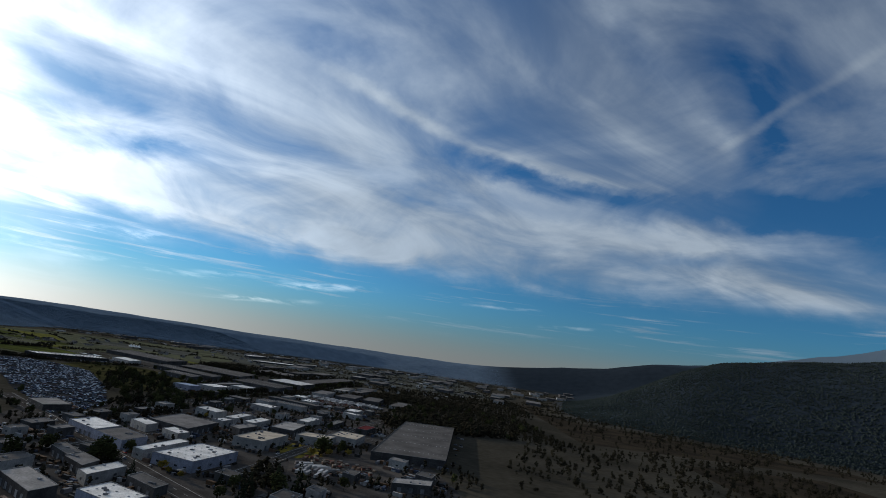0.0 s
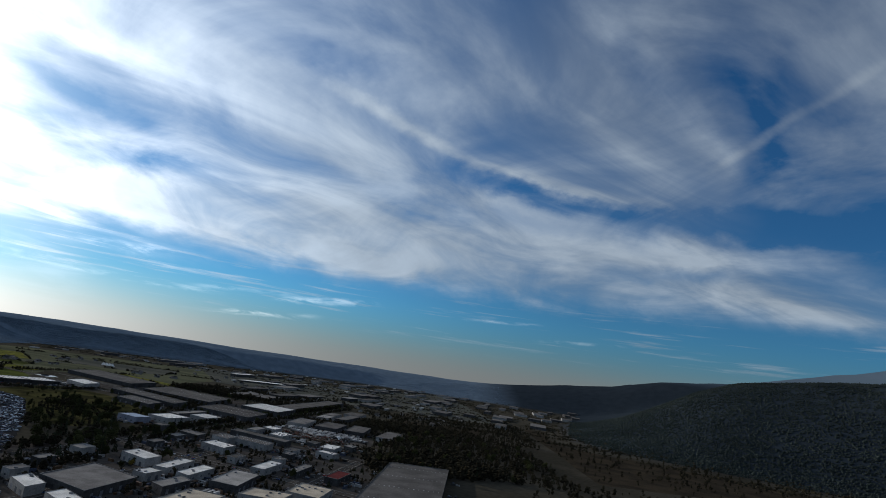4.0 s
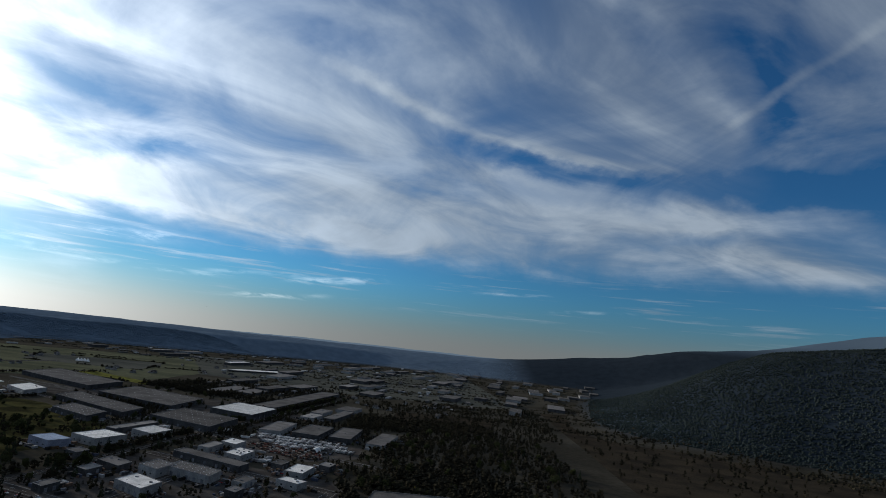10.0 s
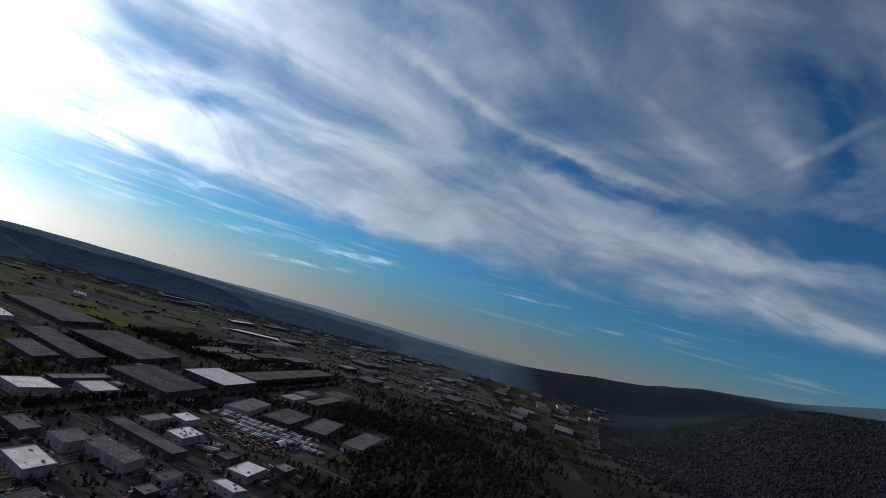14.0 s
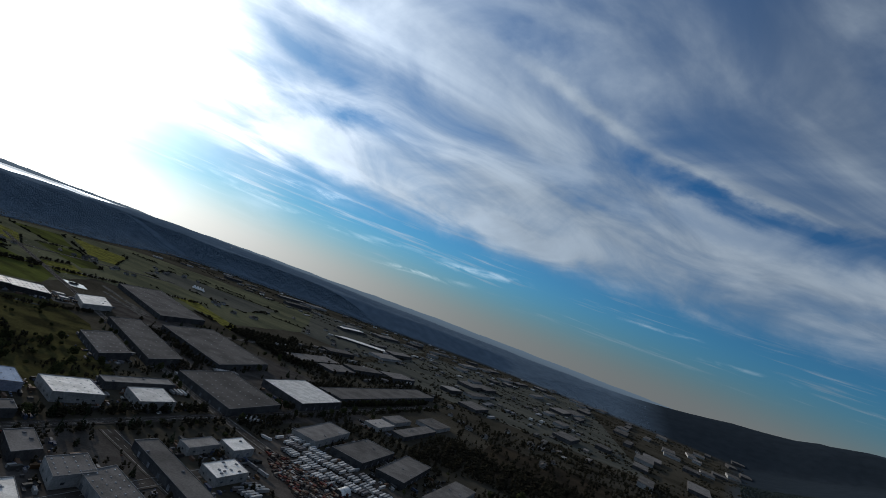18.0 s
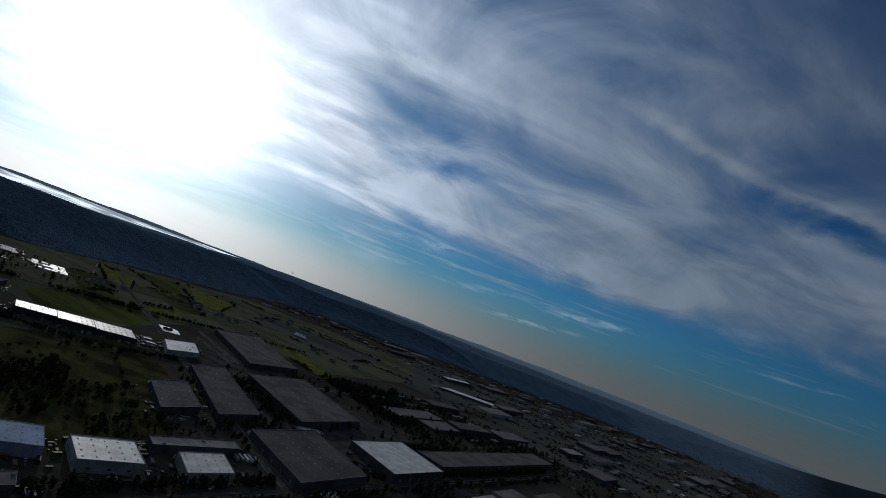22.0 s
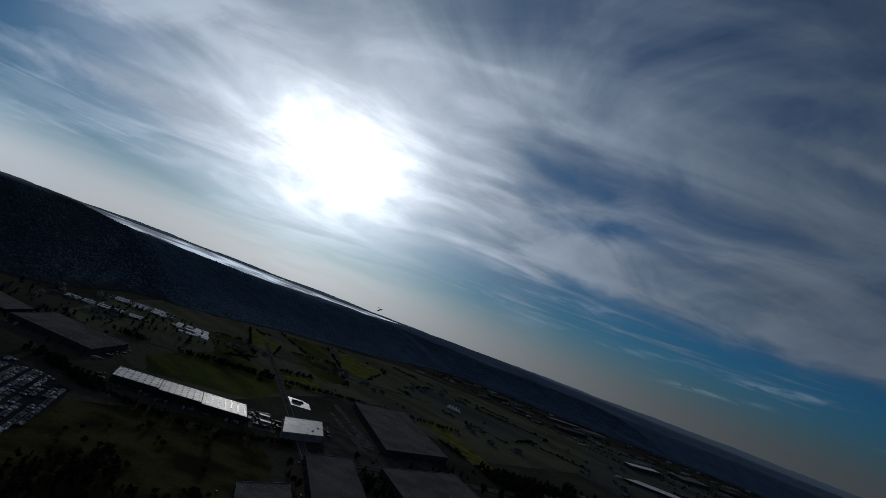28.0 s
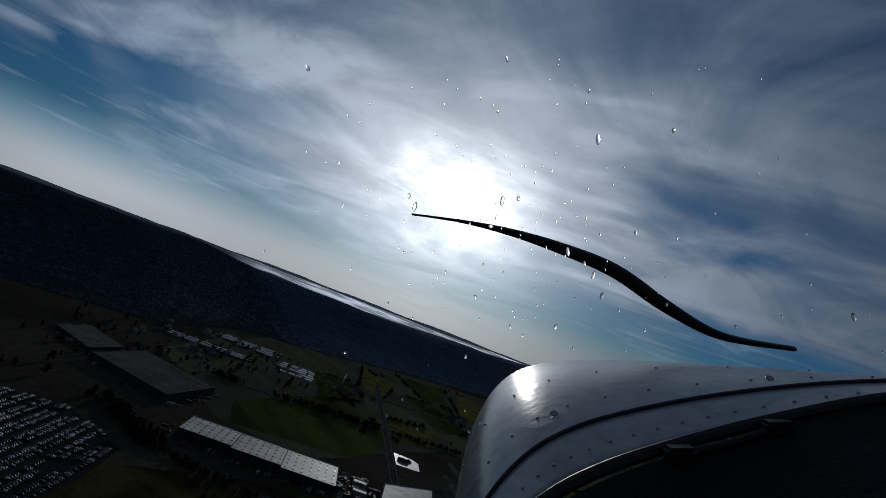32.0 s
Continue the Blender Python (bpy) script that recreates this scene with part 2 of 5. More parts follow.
    shown = s.scale(veil.outputs["Result"], s.step(toward, 0.3, 0.97, 0.86, 1.15))
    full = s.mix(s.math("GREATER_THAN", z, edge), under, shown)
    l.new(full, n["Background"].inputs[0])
    n["Background"].inputs[1].default_value = 1.0


SKY_STRENGTH, CLOUD_BASE, CLOUD_NEAR, SUN_CORE, HAZE, DECK_LOW = 0.063, 0.35, 1.08, 2.9, 0.175, 0.128
build_sky()
sun = bpy.data.lights.new("sun", "SUN")
sun.energy, sun.angle, sun.color = 2.4, radians(0.6), (1.0, 0.9, 0.76)
new("sun", sun).matrix_world = look(sun_way * 1000, (0, 0, 0))

# ---- materials ----
def mat(name, base, rough=0.8, second=None, scale=0.2, fine=2.0, bump=0.2, metal=0.0, jitter=0.0, island=False, stretch=None, spec=0.0):
    """A procedural surface: two colours mixed by noise at two sizes (per metre), fine relief, and a tint of its own for each object or piece."""
    m = bpy.data.materials.new(name)
    m.use_nodes = True
    n, l = m.node_tree.nodes, m.node_tree.links
    b = n["Principled BSDF"]
    b.inputs["Roughness"].default_value, b.inputs["Metallic"].default_value = rough, metal
    b.inputs["Specular IOR Level"].default_value = spec
    geo = n.new("ShaderNodeNewGeometry")
    mapping = n.new("ShaderNodeMapping")
    l.new(geo.outputs["Position"], mapping.inputs[0])
    if stretch:
        mapping.inputs["Rotation"].default_value = (0, 0, radians(stretch[0]))
        mapping.inputs["Scale"].default_value = (stretch[1], 1, 1)
    big, small = n.new("ShaderNodeTexNoise"), n.new("ShaderNodeTexNoise")
    for node, s, detail in ((big, scale, 4.0), (small, fine, 3.0)):
        l.new(mapping.outputs[0], node.inputs["Vector"])
        node.inputs["Scale"].default_value, node.inputs["Detail"].default_value = s, detail
    second = second or tuple(c * 0.6 for c in base)
    ramp = n.new("ShaderNodeValToRGB")
    ramp.color_ramp.elements[0].position, ramp.color_ramp.elements[1].position = 0.38, 0.62
    ramp.color_ramp.elements[0].color, ramp.color_ramp.elements[1].color = (*second, 1), (*base, 1)
    l.new(big.outputs[0], ramp.inputs[0])
    grain = n.new("ShaderNodeMapRange")
    grain.inputs[1].default_value, grain.inputs[2].default_value = 0.25, 0.75
    grain.inputs[3].default_value, grain.inputs[4].default_value = 0.75, 1.2
    l.new(small.outputs[0], grain.inputs[0])
    times = n.new("ShaderNodeVectorMath")
    times.operation = "SCALE"
    l.new(ramp.outputs[0], times.inputs[0])
    l.new(grain.outputs[0], times.inputs["Scale"])
    last = times.outputs[0]
    if jitter:
        own = geo.outputs["Random Per Island"] if island else n.new("ShaderNodeObjectInfo").outputs["Random"]
        spread = n.new("ShaderNodeMapRange")
        spread.inputs[3].default_value, spread.inputs[4].default_value = 1 - jitter, 1 + jitter
        l.new(own, spread.inputs[0])
        again = n.new("ShaderNodeVectorMath")
        again.operation = "SCALE"
        l.new(last, again.inputs[0])
        l.new(spread.outputs[0], again.inputs["Scale"])
        last = again.outputs[0]
    l.new(last, b.inputs["Base Color"])
    if bump:
        relief = n.new("ShaderNodeBump")
        relief.inputs["Strength"].default_value, relief.inputs["Distance"].default_value = bump, 0.1
        l.new(small.outputs[0], relief.inputs["Height"])
        l.new(relief.outputs[0], b.inputs["Normal"])
    return m


def paints(name, colours, rough=0.35, island=True):
    """A paint that differs from piece to piece, out of a few colours."""
    m = bpy.data.materials.new(name)
    m.use_nodes = True
    n, l = m.node_tree.nodes, m.node_tree.links
    b = n["Principled BSDF"]
    b.inputs["Roughness"].default_value, b.inputs["Specular IOR Level"].default_value = rough, 0.03
    ramp = n.new("ShaderNodeValToRGB")
    ramp.color_ramp.interpolation = "CONSTANT"
    while len(ramp.color_ramp.elements) < len(colours):
        ramp.color_ramp.elements.new(0.5)
    for i, c in enumerate(colours):
        ramp.color_ramp.elements[i].position = i / len(colours)
        ramp.color_ramp.elements[i].color = (*c, 1)
    source = n.new("ShaderNodeNewGeometry").outputs["Random Per Island"] if island else n.new("ShaderNodeObjectInfo").outputs["Random"]
    l.new(source, ramp.inputs[0])
    l.new(ramp.outputs[0], b.inputs["Base Color"])
    return m


ROOFS = {
    "white": mat("white_roof_membrane", (0.7, 0.67, 0.63), 0.5, (0.51, 0.485, 0.45), 0.09, 0.9, 0.05, jitter=0.14, spec=0.035),
    "buff": mat("buff_roof_gravel", (0.5, 0.43, 0.34), 0.8, (0.36, 0.31, 0.25), 0.1, 1.2, 0.1),
    "pale": mat("pale_roof_sheet", (0.285, 0.27, 0.256), 0.7, (0.2, 0.19, 0.18), 0.08, 1.0, 0.08, jitter=0.25),
    "mid": mat("grey_roof_felt", (0.172, 0.162, 0.155), 0.8, (0.118, 0.111, 0.106), 0.08, 1.0, 0.1, jitter=0.25),
    "dark": mat("dark_roof_felt", (0.128, 0.12, 0.114), 0.85, (0.085, 0.08, 0.076), 0.04, 0.7, 0.1, jitter=0.15),
    "red": mat("dull_red_roof", (0.13, 0.035, 0.035), 0.6, (0.09, 0.03, 0.03), 0.15, 1.0, 0.05),
    "blue": mat("pale_blue_metal_roof", (0.36, 0.42, 0.52), 0.45, (0.28, 0.33, 0.42), 0.1, 1.0, 0.05),
}
WALLS = {
    "dark_wall": mat("dark_metal_cladding", (0.045, 0.045, 0.047), 0.7, (0.03, 0.03, 0.032), 0.2, 1.5, 0.1),
    "white_wall": mat("white_concrete_wall", (0.28, 0.28, 0.278), 0.8, (0.2, 0.2, 0.2), 0.12, 0.8, 0.1, jitter=0.12),
    "grey_wall": mat("grey_concrete_wall", (0.07, 0.07, 0.072), 0.85, (0.045, 0.045, 0.048), 0.12, 0.8, 0.1, jitter=0.2),
    "blue_wall": mat("pale_blue_wall", (0.25, 0.27, 0.34), 0.8, (0.18, 0.2, 0.26), 0.12, 0.8, 0.1, jitter=0.1),
}
TRIM = mat("coping_metal", (0.25, 0.25, 0.25), 0.5, fine=1.0, bump=0.05)
DOOR = mat("dock_door_paint", (0.16, 0.17, 0.19), 0.6, fine=1.0, bump=0.05, jitter=0.4)
GLASS = mat("window_glass", (0.02, 0.025, 0.03), 0.3, bump=0, spec=0.3)
SKYLIGHT = mat("skylight_plastic", (0.5, 0.5, 0.5), 0.3, bump=0.0, jitter=0.3)
UNIT = mat("rooftop_unit_metal", (0.25, 0.25, 0.26), 0.5, bump=0.0, jitter=0.4)
VENT = mat("white_vent_cap", (0.7, 0.7, 0.7), 0.5, bump=0.0)
ASPHALT = mat("asphalt", (0.07, 0.064, 0.059), 0.85, (0.041, 0.037, 0.034), 0.05, 0.6, 0.2)
LOT_ASPHALT = mat("worn_lot_asphalt", (0.034, 0.034, 0.036), 0.9, (0.02, 0.02, 0.021), 0.05, 0.6, 0.2)
CONCRETE = mat("yard_concrete", (0.09, 0.08, 0.071), 0.85, (0.052, 0.046, 0.042), 0.06, 0.5, 0.2)
KERB = mat("kerb_concrete", (0.3, 0.3, 0.29), 0.85)
BALLAST = mat("rail_ballast", (0.07, 0.062, 0.055), 0.95, (0.045, 0.04, 0.036), 0.1, 1.5, 0.5)
STEEL = mat("rail_steel", (0.35, 0.33, 0.31), 0.3, metal=0.9, bump=0.0)
HEDGE = mat("hedge_leaves", (0.03, 0.027, 0.018), 0.9, (0.02, 0.0185, 0.0135), 0.05, 0.4, 0.3, jitter=0.25, island=True)
PAINT_LINE = mat("road_line_paint", (0.35, 0.35, 0.33), 0.7)
# farmland and dull fields lie far off: haze is mixed into their colours
FARMLAND = mat("farmland", (0.105, 0.106, 0.066), 0.95, (0.066, 0.069, 0.046), 0.012, 0.15, 0.4, stretch=(-30, 0.4))
GRASS_GREEN = mat("green_field", (0.075, 0.086, 0.024), 0.9, (0.036, 0.04, 0.016), 0.02, 0.25, 0.4, stretch=(20, 0.3))
GRASS_YELLOW = mat("yellow_field", (0.15, 0.145, 0.035), 0.9, (0.07, 0.07, 0.024), 0.05, 0.4, 0.4)
GRASS_ROUGH = mat("rough_meadow", (0.06, 0.056, 0.023), 0.95, (0.024, 0.023, 0.012), 0.03, 0.3, 0.5)
FIELD_DULL = mat("dull_field", (0.088, 0.088, 0.074), 0.95, (0.058, 0.06, 0.053), 0.01, 0.2, 0.3, stretch=(-25, 0.25))
YELLOW_WEEDS = mat("yellow_weeds", (0.21, 0.16, 0.03), 0.9, (0.05, 0.044, 0.018), 0.09, 0.6, 0.5)
SOIL = mat("bare_soil", (0.042, 0.034, 0.024), 0.95, (0.026, 0.022, 0.017), 0.02, 0.3, 0.3)
LEAF = mat("broad_leaves", (0.044, 0.048, 0.020), 0.85, (0.028, 0.032, 0.015), 0.3, 2.0, 0.3, jitter=0.35)
LEAF_GOLD = mat("golden_leaves", (0.2, 0.15, 0.03), 0.8, (0.12, 0.1, 0.025), 0.3, 2.0, 0.3, jitter=0.3)
NEEDLE = mat("conifer_needles", (0.026, 0.034, 0.02), 0.85, (0.018, 0.024, 0.015), 0.3, 2.0, 0.3, jitter=0.35)
BARK = mat("bark", (0.07, 0.055, 0.04), 0.95)
# Distance haze is painted into both forest colours; the southern copy carries less.
HAZED_FOREST = mat("hazed_forest", (0.118, 0.163, 0.215), 0.95, (0.098, 0.136, 0.18), 0.004, 0.03, 0.1, jitter=0.04, island=True)
SOUTH_FOREST = mat("south_forest", (0.06, 0.08, 0.1), 0.95, (0.048, 0.064, 0.08), 0.004, 0.03, 0.1, jitter=0.06, island=True)
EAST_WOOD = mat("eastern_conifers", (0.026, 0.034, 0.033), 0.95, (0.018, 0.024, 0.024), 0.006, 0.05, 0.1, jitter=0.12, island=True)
SHINGLE = mat("house_roof", (0.12, 0.11, 0.105), 0.8, (0.08, 0.075, 0.07), 0.3, 1.0, 0.1, jitter=0.5)
SIDING = mat("house_siding", (0.3, 0.29, 0.28), 0.8, (0.2, 0.19, 0.18), 0.3, 1.0, 0.1, jitter=0.4)
CAR_PAINT = paints("car_paint", [(0.6, 0.6, 0.6), (0.35, 0.36, 0.38), (0.03, 0.03, 0.035), (0.1, 0.11, 0.13), (0.06, 0.1, 0.25), (0.25, 0.02, 0.02), (0.5, 0.52, 0.55), (0.12, 0.16, 0.24)], 0.4, island=False)
CAR_PAINTS = paints("car_paints", [(0.45, 0.5, 0.58), (0.25, 0.29, 0.36), (0.02, 0.02, 0.03), (0.03, 0.03, 0.035), (0.05, 0.06, 0.09), (0.03, 0.045, 0.08), (0.04, 0.02, 0.02), (0.07, 0.085, 0.12), (0.02, 0.02, 0.02), (0.03, 0.04, 0.06)], 0.4)
CLUTTER = paints("yard_clutter", [(0.26, 0.26, 0.26), (0.06, 0.06, 0.06), (0.12, 0.08, 0.06), (0.03, 0.03, 0.03), (0.13, 0.13, 0.14), (0.08, 0.05, 0.03), (0.05, 0.06, 0.09), (0.02, 0.02, 0.02)], 0.6)
FAR_ROOFS = paints("far_roofs", [(0.13, 0.13, 0.135), (0.18, 0.18, 0.18), (0.26, 0.26, 0.26), (0.09, 0.085, 0.08), (0.15, 0.135, 0.125), (0.4, 0.4, 0.39), (0.08, 0.08, 0.08)], 0.8)
BOX_PAINT = paints("trailer_paint", [(0.42, 0.41, 0.4), (0.32, 0.32, 0.32), (0.24, 0.24, 0.24), (0.48, 0.47, 0.46), (0.14, 0.13, 0.13)], 0.5, island=False)
PALLET = paints("stack_colours", [(0.1, 0.062, 0.048), (0.13, 0.09, 0.066), (0.12, 0.045, 0.038), (0.065, 0.052, 0.046), (0.2, 0.17, 0.14)], 0.8, island=False)
STACKS = paints("mixed_stack_colours", [(0.09, 0.055, 0.042), (0.11, 0.08, 0.06), (0.12, 0.04, 0.032), (0.06, 0.05, 0.045), (0.18, 0.155, 0.135), (0.04, 0.036, 0.036), (0.28, 0.27, 0.26), (0.05, 0.04, 0.038)], 0.8)
TYRE = mat("tyre_rubber", (0.02, 0.02, 0.02), 0.9)
CANVAS = mat("white_canvas", (0.8, 0.79, 0.76), 0.6)
GLASSHOUSE = mat("greenhouse_glazing", (0.6, 0.62, 0.62), 0.32, (0.42, 0.44, 0.44), 0.1, 1.0, 0.05, jitter=0.3, spec=0.5)
WET_SHEET = mat("wet_white_sheeting", (0.4, 0.39, 0.36), 0.3, (0.26, 0.25, 0.23), 0.1, 0.6, 0.3, spec=0.5)
PALE_APRON = mat("pale_wet_concrete", (0.12, 0.115, 0.108), 0.85, (0.045, 0.044, 0.042), 0.14, 0.7, 0.2)
WATER = mat("pond_water", (0.05, 0.06, 0.06), 0.06, bump=0.03)

# ---- helpers for meshes ----
def add_prism(bm, ring, low, high):
    """A closed prism over a ring of (x, y), counter-clockwise."""
    a = [bm.verts.new((x, y, low)) for x, y in ring]
    b = [bm.verts.new((x, y, high)) for x, y in ring]
    bm.faces.new(a[::-1])
    bm.faces.new(b)
    for i in range(len(ring)):
        j = (i + 1) % len(ring)
        bm.faces.new((a[i], a[j], b[j], b[i]))


def add_box(bm, x0, x1, y0, y1, z0, z1):
    add_prism(bm, [(x0, y0), (x1, y0), (x1, y1), (x0, y1)], z0, z1)


def finish(name, bm, material):
    me = bpy.data.meshes.new(name)
    bm.to_mesh(me)
    bm.free()
    me.materials.append(material)
    return me


def part(name, bm, material, parent, label="", at=None):
    """Links a bmesh, or a mesh made before, as one part of a thing."""
    ob = new(name, bm if isinstance(bm, bpy.types.Mesh) else finish(name, bm, material))
    ob.parent = parent
    if at is not None:
        ob.matrix_basis = at
    return tagged(ob, label)


def way(degrees, length=1.0):
    return Vector((math.cos(radians(degrees)), math.sin(radians(degrees)))) * length


def rise(a, b, x):
    k = min(1.0, max(0.0, (x - a) / (b - a)))
    return k * k * (3 - 2 * k)


# ---- the ground: a flat valley floor between a wooded ridge and far hills ----
def ridge_foot(y):
    return -1490 + 250 * rise(1400, 1100, y) - 0.22 * max(0.0, y - 1580) - 20 * math.sin(y / 130) + 1.5 * max(0.0, y - 2900)


def height(x, y):
    """The ground's height: the western ridge, the valley's far end, and foothills and mountains in the east."""
    back = ridge_foot(y) - x
    n = noise.fractal(Vector((x / 420, y / 420, 0.3)), 0.9, 2.1, 4)
    h = rise(0, 520, back) * (100 + 26 * rise(1600, 1250, y) - 9 * rise(1650, 2000, y) + 8 * n) * (1 - rise(820, 1500, back)) if back > 0 else 0.0
    r, a = math.hypot(x + 100, y - 700), math.degrees(math.atan2(-(x + 100), y - 700))
    far = rise(3150, 4000, r)
    if abs(a) < 60:
        h = max(h, far * (112 + 8 * n) * rise(62, 40, abs(a) if a > 0 else 0))
    r, east = math.hypot(x - 20, y - 200), math.degrees(math.atan2(x - 20, y - 200))
    if east > 0:
        peaks = noise.fractal(Vector((x / 620, y / 620, 2.3)), 0.8, 2.2, 4)
        h = max(h, rise(1350, 2400, r) * rise(12, 30, east) * (120 + 4.9 * min(east, 45) + 14 * n))
        h = max(h, far * (112 + 3700 * (0.0011 * east + 0.00005 * min(east, 60) ** 2) * rise(-2, 14, east) + 42 * peaks * rise(8, 22, east)))
    return h if abs(a) < 150 else max(h, far * 90)


def ground_mesh():
    rings, spokes = 84, 220
    verts, faces = [(-100, 700, 0)], []
    for i in range(1, rings + 1):
        r = 4150 * (i / rings) ** 1.5
        for j in range(spokes):
            a = 2 * math.pi * j / spokes
            x, y = -100 + r * math.cos(a), 700 + r * math.sin(a)
            verts.append((x, y, height(x, y)))
    for j in range(spokes):
        faces.append((0, 1 + j, 1 + (j + 1) % spokes))
    for i in range(rings - 1):
        for j in range(spokes):
            a, b = 1 + i * spokes + j, 1 + i * spokes + (j + 1) % spokes
            faces.append((a, a + spokes, b + spokes, b))
    me = bpy.data.meshes.new("ground")
    me.from_pydata(verts, [], faces)
    me.shade_smooth()
    me.materials.append(GROUND)
    return me


def ground_surface():
    """Valley soil, dry grass and dark yards in patches; woodland where it climbs."""
    m = mat("valley_ground", (0.06, 0.054, 0.042), 0.95, (0.035, 0.032, 0.025), 0.006, 0.12, 0.3)
    n, l = m.node_tree.nodes, m.node_tree.links
    b = n["Principled BSDF"]
    soil = b.inputs["Base Color"].links[0].from_socket
    geo = n.new("ShaderNodeNewGeometry")
    apart = n.new("ShaderNodeSeparateXYZ")
    l.new(geo.outputs["Position"], apart.inputs[0])
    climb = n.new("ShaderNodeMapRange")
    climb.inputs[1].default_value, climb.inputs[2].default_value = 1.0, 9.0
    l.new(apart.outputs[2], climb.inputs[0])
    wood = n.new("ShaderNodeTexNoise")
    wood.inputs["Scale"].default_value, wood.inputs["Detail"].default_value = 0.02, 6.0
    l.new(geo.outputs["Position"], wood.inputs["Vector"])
    # blue-grey leaf tones, with the haze of distance mixed into the colour
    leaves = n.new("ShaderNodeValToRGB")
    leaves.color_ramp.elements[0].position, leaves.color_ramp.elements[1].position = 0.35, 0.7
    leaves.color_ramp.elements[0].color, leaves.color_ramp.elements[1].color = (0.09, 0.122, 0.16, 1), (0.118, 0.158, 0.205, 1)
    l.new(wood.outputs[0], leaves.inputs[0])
    # woodland colour lightens northwards to paint in aerial haze; darker in the east
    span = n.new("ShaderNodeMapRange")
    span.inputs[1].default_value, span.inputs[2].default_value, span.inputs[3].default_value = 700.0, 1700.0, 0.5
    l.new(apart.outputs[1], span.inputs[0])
    hazed_wood = n.new("ShaderNodeVectorMath")
    hazed_wood.operation = "SCALE"
    l.new(leaves.outputs[0], hazed_wood.inputs[0])
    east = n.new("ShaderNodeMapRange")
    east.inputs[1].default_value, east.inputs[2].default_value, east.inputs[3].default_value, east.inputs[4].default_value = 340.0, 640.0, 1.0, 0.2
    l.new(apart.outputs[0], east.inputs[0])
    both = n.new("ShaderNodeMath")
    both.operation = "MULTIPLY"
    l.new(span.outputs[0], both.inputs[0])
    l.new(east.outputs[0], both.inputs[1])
    l.new(both.outputs[0], hazed_wood.inputs["Scale"])
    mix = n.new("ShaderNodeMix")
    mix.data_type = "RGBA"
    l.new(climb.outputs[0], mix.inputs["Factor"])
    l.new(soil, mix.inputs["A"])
    l.new(hazed_wood.outputs[0], mix.inputs["B"])
    # mountain tops get a blue-grey that stands in for distance haze, not rock
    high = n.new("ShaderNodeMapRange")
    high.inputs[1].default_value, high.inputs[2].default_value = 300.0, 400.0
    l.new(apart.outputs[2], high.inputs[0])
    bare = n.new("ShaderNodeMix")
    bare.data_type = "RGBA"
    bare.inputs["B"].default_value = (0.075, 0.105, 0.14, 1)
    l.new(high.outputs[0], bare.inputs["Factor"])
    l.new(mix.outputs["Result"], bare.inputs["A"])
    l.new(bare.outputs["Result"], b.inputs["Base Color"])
    return m


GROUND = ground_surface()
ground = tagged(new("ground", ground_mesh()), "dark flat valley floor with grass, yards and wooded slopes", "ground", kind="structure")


def patch(name, label, material, corners, z=0.05, category="field"):
    """A field or yard: a thin sheet of ground of its own, with uneven edges."""
    bm = bmesh.new()
    ring = []
    for i, p in enumerate(corners):
        q = corners[(i + 1) % len(corners)]
        for k in range(6):
            s = k / 6
            w = 0 if k == 0 else random.uniform(-1, 1) * min(3.0, 0.01 * math.hypot(q[0] - p[0], q[1] - p[1]))
            ring.append((p[0] + (q[0] - p[0]) * s + w, p[1] + (q[1] - p[1]) * s + w))
    area = sum(ring[i][0] * ring[(i + 1) % len(ring)][1] - ring[(i + 1) % len(ring)][0] * ring[i][1] for i in range(len(ring)))
    add_prism(bm, ring if area > 0 else ring[::-1], -0.3, z)
    return tagged(new(name, finish(name, bm, material)), label, category, kind="structure")


ROADS = []


def road(x0, y0, x1, y1, width=11.0, label="dark asphalt street with pale kerbs", z=0.16):
    """A street: the carriageway, a kerb along each side and a broken centre line."""
    a, b = Vector((x0, y0)), Vector((x1, y1))
    d = (b - a).normalized()
    s = Vector((-d.y, d.x))
    z += 0.03 * len(ROADS)
    ROADS.append((a, b, width / 2 + 4))

    def strip(bm, off, half, low, high, p=a, q=b):
        add_prism(bm, [tuple(p + s * (off - half)), tuple(q + s * (off - half)), tuple(q + s * (off + half)), tuple(p + s * (off + half))], low, high)

    bm = bmesh.new()
    strip(bm, 0, width / 2, -0.3, z)
    base = tagged(new("road", finish("road", bm, ASPHALT)), label, "road", kind="structure")
    for side in (-1, 1):
        bm = bmesh.new()
        strip(bm, side * (width / 2 + 0.2), 0.2, -0.3, z + 0.14)
        part("kerb", bm, KERB, base)
        bm = bmesh.new()
        strip(bm, side * (width / 2 + 1.4), 1.0, -0.3, z + 0.12)
        part("sidewalk", bm, CONCRETE, base)
    bm = bmesh.new()
    length = (b - a).length
    for k in range(int(length / 14)):
        strip(bm, 0, 0.15, z, z + 0.012, a + d * 14 * k, a + d * (14 * k + 6))
    part("centre_line", bm, PAINT_LINE, base)
    return base


# Fields and yards
patch("farmland", "olive-green farmland below the wooded ridge", FARMLAND, [(-1058, 1135), (-1263, 1259), (-1503, 1463), (-1513, 1929), (-1527, 2279), (-972, 2659), (-666, 2090), (-649, 1628), (-753, 1599), (-872, 1490), (-741, 1229), (-809, 1154)], 0.03)
patch("rough_meadow", "rough olive-green meadow with scattered shrubs", GRASS_ROUGH, [(-662, 1050), (-676, 1232), (-559, 1197), (-497, 1149), (-388, 1071), (-366, 965), (-390, 838), (-425, 827), (-580, 984)], 0.04)
